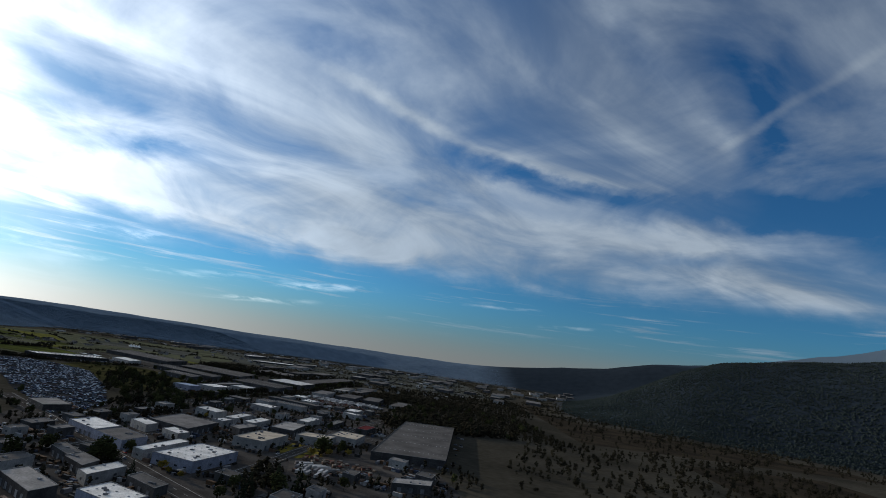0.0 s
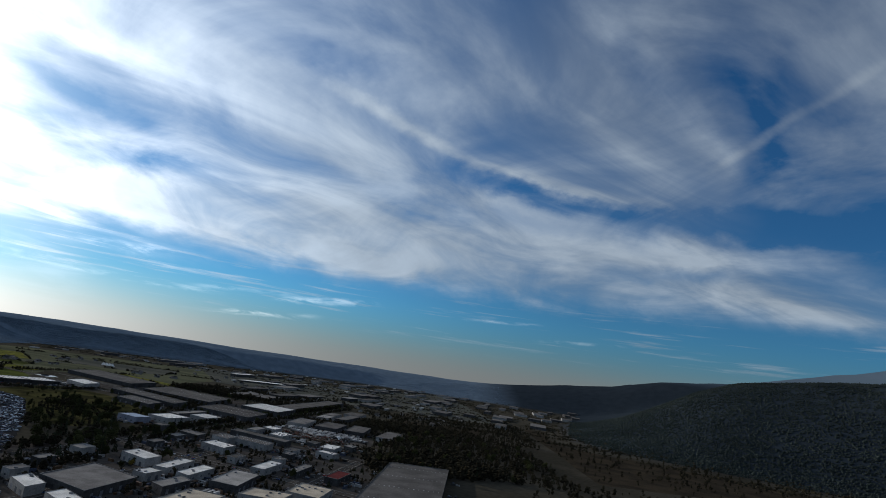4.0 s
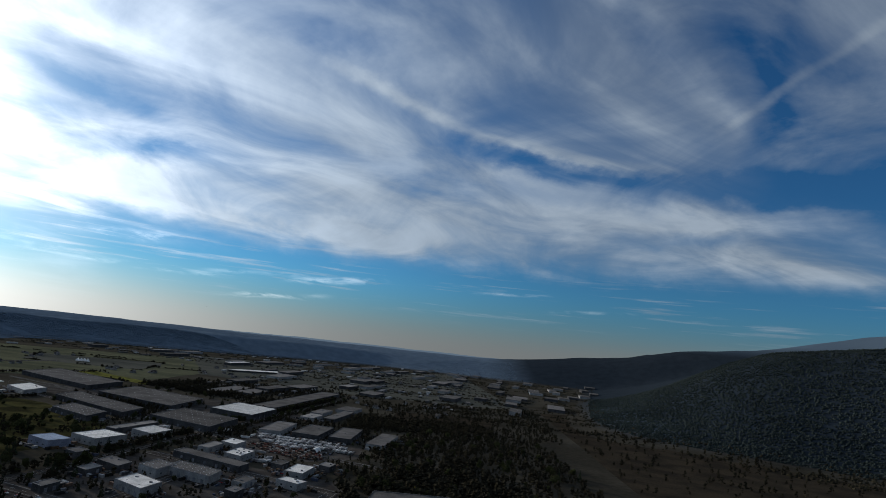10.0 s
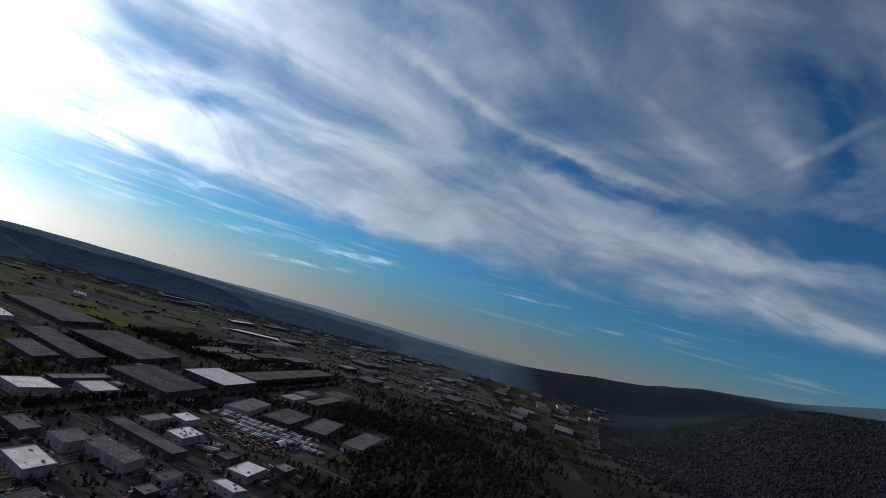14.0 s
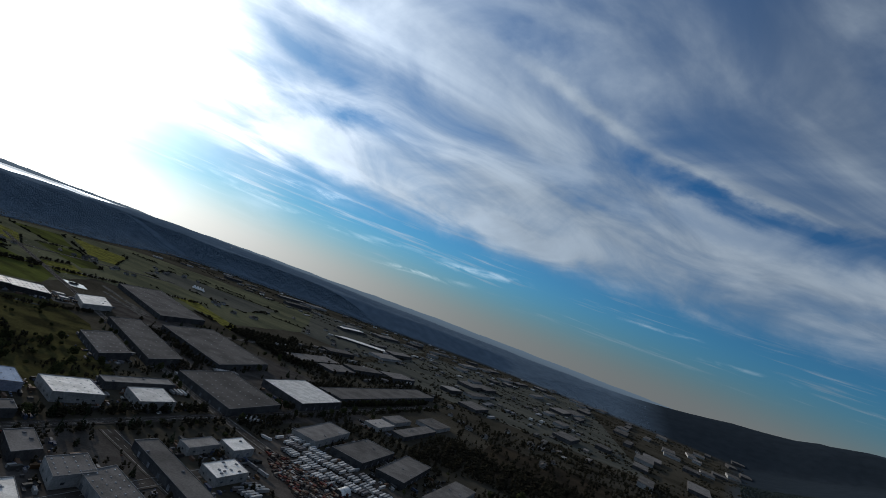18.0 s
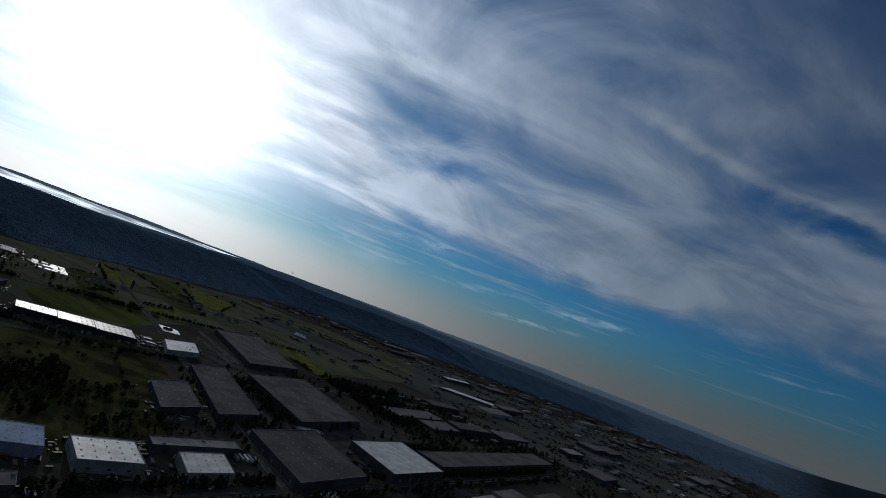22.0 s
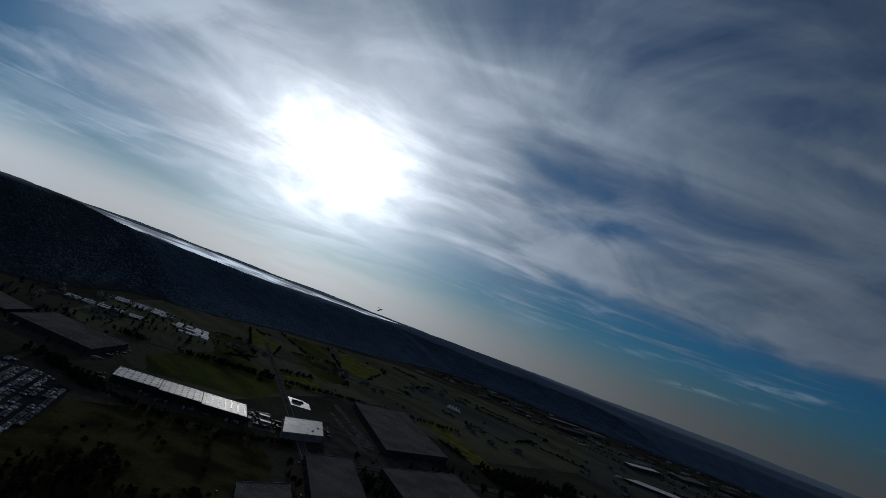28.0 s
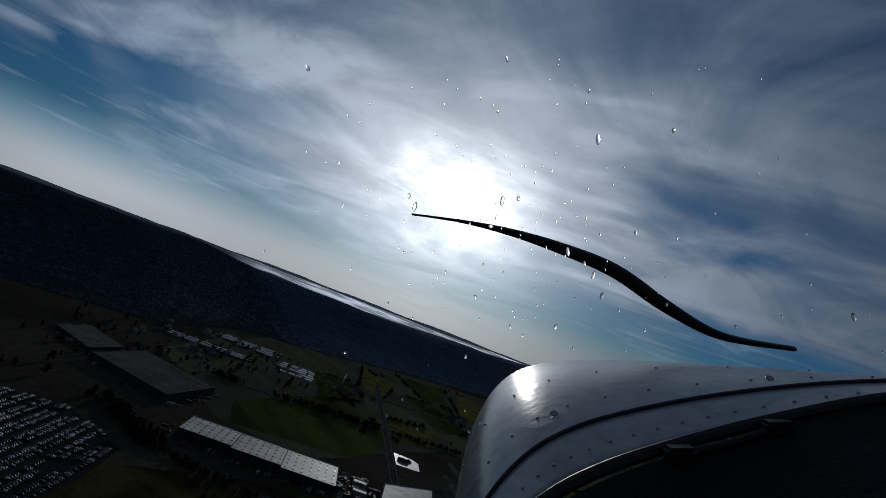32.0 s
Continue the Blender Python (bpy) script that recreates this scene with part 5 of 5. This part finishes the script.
def hamlets():
    """Pale houses and sheds along the lanes below the ridge."""
    models = [house(0), house(1)]
    models[0].location, models[1].location = (-1085, 1690, 0), (-1040, 1712, 0)
    spots = [(-1170, 1155, 140, 90, 22), (-1130, 1440, 50, 60, 14), (-1053, 1687, 90, 60, 10), (-1181, 1992, 60, 160, 8), (-790, 1840, 60, 40, 7), (-581, 2172, 260, 200, 16), (-54, 1664, 130, 150, 12), (83, 2352, 220, 260, 10)]
    for x, y, rx, ry, count in spots:
        for k in range(count):
            px, py = x + random.uniform(-rx, rx), y + random.uniform(-ry, ry)
            if clear_of(px, py, 8) and px > ridge_foot(py) + 20:
                copy_thing(random.choice(models), Matrix.Translation((px, py, height(px, py))) @ Matrix.Rotation(radians(random.choice((80, -27)) + random.uniform(-6, 6)), 4, "Z"))
    for x, y, ul, vl, roof in ((-148, 1394, 125, 21, "mid"), (-188, 1345, 52, 24, "pale"), (-186, 1418, 62, 24, "mid"), (-148, 1506, 70, 38, "mid"), (-45, 1180, 104, 26, "mid")):
        far_hall(x, y, ul, vl, 6, roof, 83, -14)
    far_hall(-446, 1637, 156, 45, 5, "mid", 84, -22)
    far_hall(-390, 1675, 157, 44, 5, "mid", 84, -19)
    far_hall(-586, 2302, 76, 192, 5, "white", 87, 43)
    far_hall(-996, 1047, 57, 78, 4.6, "mid", 139, 24)


def glasshouse(x, y, long, wide, turn):
    """A greenhouse: low walls, two sloping glazed roofs and end gables."""
    base = tagged(new("greenhouse"), "long low greenhouse with a pale glazed roof", "greenhouse", "farm greenhouses")
    base.location, base.rotation_euler.z = (x, y, 0), radians(turn)
    FOOTPRINTS.append((Vector((x, y)), way(turn, long / 2), way(turn - 90, wide / 2)))
    bm = bmesh.new()
    add_box(bm, -long / 2, long / 2, -wide / 2, wide / 2, -0.3, 2.2)
    part("wall", bm, GLASSHOUSE, base)
    for side in (-1, 1):
        bm = bmesh.new()
        v = [bm.verts.new(p) for p in ((-long / 2, side * (wide / 2 + 0.1), 2.204), (long / 2, side * (wide / 2 + 0.1), 2.204), (long / 2, side * 0.01, 2.2 + wide * 0.09), (-long / 2, side * 0.01, 2.2 + wide * 0.09))]
        w = [bm.verts.new((q.co.x, q.co.y, q.co.z + 0.12)) for q in v]
        bm.faces.new(v if side < 0 else v[::-1])
        bm.faces.new(w)
        for k in range(4):
            bm.faces.new((v[k], v[(k + 1) % 4], w[(k + 1) % 4], w[k]))
        bmesh.ops.recalc_face_normals(bm, faces=bm.faces)
        part("roof_slope", bm, GLASSHOUSE, base)


def farm_greenhouses():
    along, side = way(66), way(-24)
    for k in range(5):
        for row in range(2):
            p = Vector((-1158, 1216)) + along * (k - 2) * 24 + side * (row * 17 - 8)
            if random.random() < 0.9:
                glasshouse(p.x, p.y, random.uniform(17, 22), 7, 66)
    for k in range(3):
        for row in range(4):
            p = Vector((-1259, 1308)) + along * (k - 1) * 34 + side * (row - 1.5) * 16
            if random.random() < 0.8:
                glasshouse(p.x, p.y, random.uniform(20, 30), 6.5, 62)
    for row in range(5):
        for k in range(4):
            p = Vector((-1139, 1362)) + side * (row - 2) * 19 + along * ((k - 1.5) * 15 + random.uniform(-3, 3))
            if random.random() < 0.8:
                glasshouse(p.x, p.y, random.uniform(9, 14), random.uniform(8, 14), 66)


farm_greenhouses()
hamlets()
scatter_trees()


def copse(ring, count, low=3.5, high=10.5):
    """Trees of a far copse or hedge, too many to count."""
    xs, ys = [p[0] for p in ring], [p[1] for p in ring]
    spots = []
    while len(spots) < count:
        x, y = random.uniform(min(xs), max(xs)), random.uniform(min(ys), max(ys))
        if inside(x, y, ring) and clear_of(x, y):
            spots.append((x, y))
    verts, faces = [], []
    for x, y in spots:
        if any(inside(x, y, yard) for yard in YARDS):
            continue
        tall = random.uniform(low, high)
        for _ in range(14):
            a, r, z = random.uniform(0, 6.28), random.uniform(0, 0.42) * tall, random.uniform(0.15, 1) * tall
            r *= 1.15 - z / tall * 0.8
            clump(verts, faces, x + r * math.cos(a), y + r * math.sin(a), z, tall * random.uniform(0.13, 0.22))
    tagged(new("copse", raw_mesh("copse", verts, faces, HEDGE)), "dark mixed trees in a far copse", "wood", kind="stuff")


copse([(-61, 942), (-70, 1055), (-33, 1268), (211, 1372), (228, 913), (-17, 853)], 1100)
copse([(-513, 925), (-548, 1066), (-455, 1018), (-344, 848), (-353, 713), (-421, 790)], 95)
copse([(-281, 217), (-425, 618), (-268, 946), (-27, 917), (74, 480), (-103, 271)], 620, 2.5, 7.5)
copse([(-278, 945), (-318, 1147), (-57, 1288), (-60, 986)], 260, 2.5, 7.0)
copse([(-546, 1615), (-586, 1796), (-229, 1899), (-199, 1581), (-347, 1472)], 420)
copse([(-1198, 1041), (-1247, 1402), (-1062, 1417), (-957, 1186), (-807, 1074), (-838, 947)], 110)
copse([(-57, 1288), (-155, 1734), (306, 1944), (261, 1372)], 800)
copse([(78, 546), (167, 914), (580, 1036), (688, 636), (326, 412)], 800)
copse([(260, 1036), (352, 2134), (945, 2341), (960, 1036)], 900)
copse([(-265, 1117), (-590, 1289), (-671, 1514), (-315, 1538), (-198, 1361)], 60)


def belt(x0, y0, x1, y1, off, wide, count, low=4.0, high=9.0):
    """A dense belt of bare-limbed trees and scrub along a line, past counting."""
    a, b = Vector((x0, y0)), Vector((x1, y1))
    d = (b - a).normalized()
    side = Vector((-d.y, d.x))
    p, q = a + side * (off - wide / 2), b + side * (off - wide / 2)
    ring = [tuple(p), tuple(q), tuple(q + side * wide), tuple(p + side * wide)]
    copse(ring, count, low, high)


RAIL = RAILS[0]
belt(-985, 1190, -906, 1400, -10, 10, 130, 4.0, 9.0)
belt(-906, 1400, -875, 1540, -10, 8, 80, 3.0, 7.0)
belt(-875, 1540, -800, 1750, -9, 8, 90, 3.0, 7.0)
belt(-715, 1082, -640, 1152, -8, 11, 110, 2.5, 6.0)
belt(-640, 1152, -622, 1255, -8, 9, 80, 2.5, 6.0)
belt(-800, 1050, -705, 1085, 0, 22, 160, 3.0, 8.0)
belt(*RAIL, 16, 12, 420)
belt(*RAIL, -15, 9, 260, 3.0, 7.0)
copse([(-545, 950), (-455, 960), (-440, 1010), (-470, 1065), (-545, 1050)], 105, 3.0, 8.0)
copse([(-420, 1000), (-430, 1080), (-385, 1100), (-370, 1010)], 60, 2.0, 6.0)
copse([(-560, 1290), (-420, 1240), (-400, 1265), (-545, 1320)], 90, 4.0, 9.0)
copse([(-620, 1580), (-420, 1500), (-380, 1560), (-560, 1720)], 420, 6.0, 12.0)
copse([(-128, 1270), (-122, 1450), (-85, 1480), (-60, 1290)], 240, 4.0, 9.0)
copse([(-225, 1235), (-235, 1300), (-130, 1310), (-70, 1265), (-75, 1245)], 150, 4.0, 8.0)
copse([(-340, 1400), (-250, 1420), (-230, 1500), (-330, 1480)], 120, 4.0, 9.0)
copse([(-410, 1110), (-385, 1105), (-400, 1290), (-425, 1280)], 70, 3.0, 7.0)
copse([(-300, 1090), (-240, 1075), (-235, 1140), (-262, 1250)], 60, 3.0, 7.0)
copse([(-60, 1290), (-110, 1420), (120, 1500), (150, 1300)], 380, 5.0, 12.0)
copse([(-40, 800), (-60, 900), (60, 1100), (150, 900)], 260, 7.0, 14.0)
copse([(-92, 560), (-80, 565), (-66, 600), (-78, 604)], 16, 5.0, 10.0)
copse([(-130, 455), (-106, 476), (-88, 410), (-108, 392)], 60, 4.0, 10.0)
copse([(-330, 540), (-300, 520), (-290, 600), (-270, 680), (-310, 650)], 60, 4.0, 10.0)


def hedge(rows, wide=2.6, step=2.3):
    """Uneven hedges and tree rows along the field edges, past counting."""
    verts, faces = [], []
    for x0, y0, x1, y1 in rows:
        a, b = Vector((x0, y0)), Vector((x1, y1))
        for k in range(int((b - a).length / step)):
            p = a + (b - a) * (k * step / (b - a).length)
            if noise.noise(Vector((p.x / 40, p.y / 40, 2))) < -0.05 or not clear_of(p.x, p.y, 1):
                continue
            tall = random.uniform(2.0, 3.8) * (2.0 if random.random() < 0.12 else 1)
            for _ in range(4):
                clump(verts, faces, p.x + random.gauss(0, wide * 0.4), p.y + random.gauss(0, wide * 0.4), tall * random.uniform(0.3, 0.8), tall * random.uniform(0.3, 0.55))
    tagged(new("hedges", raw_mesh("hedges", verts, faces, HEDGE)), "dark uneven hedges along farm field edges", "hedge", kind="stuff")


hedge([
    (-1197, 1414, -1194, 1501), (-1194, 1501, -1045, 1447), (-1045, 1447, -998, 1346), (-1062, 1408, -860, 1407), (-968, 1427, -973, 1534), (-973, 1534, -876, 1484),
    (-1197, 1619, -1199, 1738), (-1199, 1738, -991, 1625), (-991, 1625, -961, 1539), (-1420, 1641, -1265, 1634), (-1265, 1634, -1118, 1526), (-1178, 1503, -1423, 1634),
    (-1456, 1948, -1284, 1993), (-1284, 1993, -1101, 1771), (-1134, 1720, -1442, 1898), (-1461, 1753, -1230, 1682), (-1094, 1852, -1209, 2105), (-1209, 2105, -884, 2234),
    (-884, 2234, -785, 1892), (-785, 1892, -1089, 1848), (-831, 1606, -809, 1636), (-809, 1636, -584, 1572), (-666, 2090, -930, 1996), (-1035, 2263, -1427, 2154),
])
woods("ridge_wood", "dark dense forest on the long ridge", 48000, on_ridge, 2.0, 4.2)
# the same ridge forest further south, coloured darker with less painted haze
woods("conifer_wood", "darker forest on the southern part of the long ridge", 42000, lambda: on_ridge(150, 1500), 1.7, 3.6, SOUTH_FOREST)
woods("north_wood", "blue-hazed woods on the low hills at the valley's end", 36000, on_north, 1.8, 3.8)
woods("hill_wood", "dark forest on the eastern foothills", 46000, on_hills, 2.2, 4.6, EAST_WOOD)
woods("valley_wood", "dark tree belts and copses across the far valley", 34000, on_plain, 2.0, 4.8, HEDGE)


def low_roofs():
    """Sheds and houses of the far valley, past counting."""
    verts, faces = [], []
    for _ in range(850):
        p = on_plain() or on_plain()
        if p is None or height(*p) > 30 or p[0] > 120:
            continue
        x, y = p
        r = math.hypot(x + 100, y - 700)
        l, w, h = random.uniform(9, 30) * (1 + r / 2500), random.uniform(7, 14), random.uniform(3, 5.5)
        u, v = way(80 + random.uniform(-5, 5), l / 2), way(-27, w / 2)
        k, z = len(verts), height(x, y)
        for q in (-u - v, v - u, u + v, u - v):
            verts.extend(((x + q.x, y + q.y, z - 1), (x + q.x, y + q.y, z + h)))
        faces.append((k + 1, k + 3, k + 5, k + 7))
        faces.extend((k + 2 * i, k + 2 * ((i + 1) % 4), k + 2 * ((i + 1) % 4) + 1, k + 2 * i + 1) for i in range(4))
    tagged(new("far_sheds", raw_mesh("far_sheds", verts, faces, FAR_ROOFS)), "low grey sheds and houses scattered over the far valley", "buildings", kind="stuff")


def yard_clutter():
    """Parked vans, skips, crates and stored goods round the halls, past counting."""
    verts, faces = [], []
    halls = [f for f in FOOTPRINTS if f[0].y < 1350 and f[1].length > 5]
    for _ in range(4200):
        c, u, v = random.choice(halls)
        a, b = random.uniform(-1, 1), random.choice((-1, 1))
        gap = random.uniform(3, 14)
        p = c + (u * a + v * b * (1 + gap / v.length) if random.random() < 0.6 else v * a + u * b * (1 + gap / u.length))
        if not clear_of(p.x, p.y, 1.5):
            continue
        l, w, h = random.choice(((4.4, 1.8, 1.4), (4.6, 1.9, 1.5), (6, 2.1, 2.4), (2.4, 1.6, 1.3), (1.5, 1.2, 1.1), (8, 2.4, 2.6)))
        d = way(random.choice((80, -27)) + random.uniform(-4, 4))
        s = Vector((-d.y, d.x))
        k = len(verts)
        for q in (-d * l / 2 - s * w / 2, d * l / 2 - s * w / 2, d * l / 2 + s * w / 2, s * w / 2 - d * l / 2):
            verts.extend(((p.x + q.x, p.y + q.y, -0.1), (p.x + q.x * 0.96, p.y + q.y * 0.96, h)))
        faces.append((k + 1, k + 3, k + 5, k + 7))
        faces.extend((k + 2 * i, k + 2 * ((i + 1) % 4), k + 2 * ((i + 1) % 4) + 1, k + 2 * i + 1) for i in range(4))
    tagged(new("yard_clutter", raw_mesh("yard_clutter", verts, faces, CLUTTER)), "vans, crates and stored goods round the halls", "clutter", kind="stuff")


low_roofs()
park_cars()
fill_yards()
yard_clutter()
post = lamp_post(-337, 1136)
for k in range(1, 26):
    copy_thing(post, Matrix.Translation((-337 - 34.8 * k, 1136 + 17.4 * k, 0)))

# ---- the light aircraft that carries the camera, at the end of its flight ----
AIRFRAME = mat("white_airframe_paint", (0.44, 0.445, 0.45), 0.24, (0.38, 0.385, 0.39), 2.0, 30.0, 0.02, spec=0.5)
SEAL = mat("black_rubber_seal", (0.015, 0.015, 0.016), 0.4, fine=40.0, bump=0.1, spec=0.4)
LEATHER = mat("black_glareshield_vinyl", (0.012, 0.012, 0.013), 0.45, (0.008, 0.008, 0.009), 8.0, 160.0, 0.5, spec=0.45)
BLADE = mat("black_propeller_paint", (0.012, 0.011, 0.011), 0.4, fine=30.0, bump=0.05, spec=0.3)
CHROME = mat("screw_steel", (0.5, 0.5, 0.5), 0.25, metal=1.0, bump=0)


def smooth(points, s):
    """A smooth curve through a few points, at s from 0 to 1."""
    k = s * (len(points) - 1)
    i = min(int(k), len(points) - 2)
    p = [Vector(points[min(max(j, 0), len(points) - 1)]) for j in (i - 1, i, i + 1, i + 2)]
    t = k - i
    return 0.5 * (2 * p[1] + (p[2] - p[0]) * t + (2 * p[0] - 5 * p[1] + 4 * p[2] - p[3]) * t**2 + (3 * p[1] - p[0] - 3 * p[2] + p[3]) * t**3)


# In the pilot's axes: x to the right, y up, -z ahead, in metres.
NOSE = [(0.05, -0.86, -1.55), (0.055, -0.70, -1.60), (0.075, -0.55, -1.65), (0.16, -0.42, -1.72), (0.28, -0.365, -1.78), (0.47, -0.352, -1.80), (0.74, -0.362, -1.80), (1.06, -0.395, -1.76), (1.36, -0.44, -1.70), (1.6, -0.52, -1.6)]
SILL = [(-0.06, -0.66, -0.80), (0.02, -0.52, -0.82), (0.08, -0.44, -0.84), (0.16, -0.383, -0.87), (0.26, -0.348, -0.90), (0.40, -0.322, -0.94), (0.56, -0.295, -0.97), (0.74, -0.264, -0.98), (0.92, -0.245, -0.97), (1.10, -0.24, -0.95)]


def skin(s, r):
    """The cowling's skin between the windscreen sill (r = 0) and the nose (r = 1)."""
    p = smooth(SILL, s).lerp(smooth(NOSE, s), r)
    return p + Vector((-0.02, 0.035, 0)) * math.sin(math.pi * r)


def tube(bm, points, radius, sides=6):
    rows = []
    for i, p in enumerate(points):
        t = (points[min(i + 1, len(points) - 1)] - points[max(i - 1, 0)]).normalized()
        a = t.orthogonal().normalized()
        b = t.cross(a)
        rows.append([bm.verts.new(p + (a * math.cos(6.283 * k / sides) + b * math.sin(6.283 * k / sides)) * radius) for k in range(sides)])
    for i in range(len(rows) - 1):
        for k in range(sides):
            bm.faces.new((rows[i][k], rows[i][(k + 1) % sides], rows[i + 1][(k + 1) % sides], rows[i + 1][k]))


def sheet_mesh(bm, place, nu, nv, thick):
    """A curved sheet with thickness."""
    top = [[bm.verts.new(place(i / nu, k / nv)) for k in range(nv + 1)] for i in range(nu + 1)]
    for i in range(nu):
        for k in range(nv):
            f = bm.faces.new((top[i][k], top[i + 1][k], top[i + 1][k + 1], top[i][k + 1]))
            f.smooth = True
    bmesh.ops.recalc_face_normals(bm, faces=bm.faces)
    bmesh.ops.solidify(bm, geom=bm.faces[:], thickness=thick)
    for f in bm.faces:
        f.smooth = True


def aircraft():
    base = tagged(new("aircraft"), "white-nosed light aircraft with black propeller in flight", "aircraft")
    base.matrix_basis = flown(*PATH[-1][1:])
    bm = bmesh.new()
    sheet_mesh(bm, skin, 60, 24, 0.012)
    cowl = part("cowling", bm, AIRFRAME, base, "white riveted engine cowling with a glossy finish")
    bm = bmesh.new()
    tube(bm, [skin(0.12 + 0.88 * i / 40, 0.16 + 0.05 * i / 40) + Vector((0, 0.002, 0)) for i in range(41)], 0.005)
    part("panel_seam", bm, SEAL, cowl)
    bm = bmesh.new()
    bmesh.ops.create_uvsphere(bm, u_segments=8, v_segments=5, radius=0.0035)
    rivet = finish("rivet", bm, AIRFRAME)
    for row, count in ((0.08, 22), (0.30, 12), (0.55, 9)):
        for i in range(count):
            part("rivet", rivet, None, cowl, at=Matrix.Translation(skin(0.2 + 0.75 * i / count, row)))
    bm = bmesh.new()
    bmesh.ops.create_cone(bm, cap_ends=True, segments=14, radius1=0.009, radius2=0.0085, depth=0.002, matrix=Matrix.Rotation(-math.pi / 2 + 0.35, 4, "X"))
    cap = finish("fastener", bm, CHROME)
    for s, r in ((0.42, 0.28), (0.72, 0.3)):
        part("fastener", cap, None, cowl, at=Matrix.Translation(skin(s, r) + Vector((0, 0.003, 0))))
    bm = bmesh.new()
    tube(bm, [smooth(SILL, i / 40) + Vector((0, 0.006, 0.01)) for i in range(41)], 0.011, 8)
    part("windscreen_seal", bm, SEAL, base)
    # the vinyl-covered glareshield inside the windscreen
    low = [(0.10, -0.90, -0.62), (0.16, -0.80, -0.62), (0.22, -0.72, -0.62), (0.32, -0.62, -0.62), (0.5, -0.54, -0.62), (0.8, -0.50, -0.62), (1.1, -0.48, -0.62)]

    def vinyl(s, r):
        p = (smooth(SILL[1:], s) + Vector((0.004, -0.008, 0.02))).lerp(smooth(low, s), r)
        return p + Vector((0, 0.02, 0)) * math.sin(math.pi * r)

    bm = bmesh.new()
    sheet_mesh(bm, vinyl, 40, 12, 0.01)
    shield = part("glareshield", bm, LEATHER, base, "black grained vinyl glareshield")
    part("screw", cap, None, shield, at=Matrix.Translation(vinyl(0.62, 0.55)) @ Matrix.Scale(0.5, 4))
    bm = bmesh.new()
    tube(bm, [vinyl(0.25 + 0.75 * i / 20, 0.62) + Vector((0, 0.002, 0)) for i in range(21)], 0.003)
    part("seam", bm, SEAL, shield)
    # the strip with two latches along the sill
    strip = []
    for s in (0.40, 0.56):
        bm = bmesh.new()
        bmesh.ops.create_cube(bm, size=1)
        bmesh.ops.scale(bm, vec=(0.05, 0.022, 0.03), verts=bm.verts)
        bmesh.ops.bevel(bm, geom=bm.edges[:], offset=0.006, segments=2, affect="EDGES")
        p = smooth(SILL[2:], s) + Vector((0.005, 0.004, 0.035))
        strip.append(p)
        part("latch", bm, SEAL, base, "small black latch", at=Matrix.Translation(p))
    bm = bmesh.new()
    tube(bm, [strip[0], strip[0].lerp(strip[1], 0.5) + Vector((0, -0.004, 0)), strip[1]], 0.006)
    part("latch_rod", bm, SEAL, base)
    # the propeller, stopped across the nose
    spine = [(-0.108, 0.122, -2.0), (0.075, 0.096, -2.0), (0.25, 0.056, -2.0), (0.43, -0.003, -2.0), (0.61, -0.08, -2.0), (0.79, -0.205, -2.0), (0.98, -0.306, -2.0), (1.235, -0.352, -2.0)]

    def blade(s, r):
        p, t = smooth(spine, s), (smooth(spine, min(1, s + 0.02)) - smooth(spine, max(0, s - 0.02))).normalized()
        half = 0.023 * (0.03 + 0.97 * rise(0.0, 0.6, s)) * (1 - 0.72 * rise(0.62, 1.0, s))
        return p + t.cross(Vector((0, 0, 1))) * half * (2 * r - 1) + Vector((0, 0, 0.02 * math.cos(math.pi * (r - 0.5))))

    bm = bmesh.new()
    sheet_mesh(bm, blade, 48, 6, 0.003)
    part("propeller_blade", bm, BLADE, base, "black curved propeller blade")

    # rain beads and specks on the windscreen
    bead = bmesh.new()
    bmesh.ops.create_icosphere(bead, subdivisions=2, radius=0.001)
    for f in bead.faces:
        f.smooth = True
    bead = finish("water_bead", bead, BEAD)
    for k in range(230):
        near = k < 165
        x, y = (random.gauss(0.06, 0.085), random.gauss(0.03, 0.075)) if near else (random.uniform(-0.15, 0.5), random.uniform(-0.2, 0.2))
        if y < -0.13 and x > 0.05:
            continue
        s = random.uniform(0.45, 1.05) * (2.4 if random.random() < 0.1 else 1)
        lean = Matrix.Rotation(random.uniform(-0.4, 0.4), 4, "Z") @ Matrix.Diagonal((s, s * random.uniform(1, 2.6), s * 0.7, 1))
        part("water_bead", bead, None, base, at=Matrix.Translation((x, y, -0.62)) @ lean)


BEAD = bpy.data.materials.new("rain_bead")
BEAD.use_nodes = True
drop = BEAD.node_tree.nodes["Principled BSDF"]
drop.inputs["Transmission Weight"].default_value, drop.inputs["Roughness"].default_value, drop.inputs["IOR"].default_value = 1.0, 0.42, 1.3
aircraft()
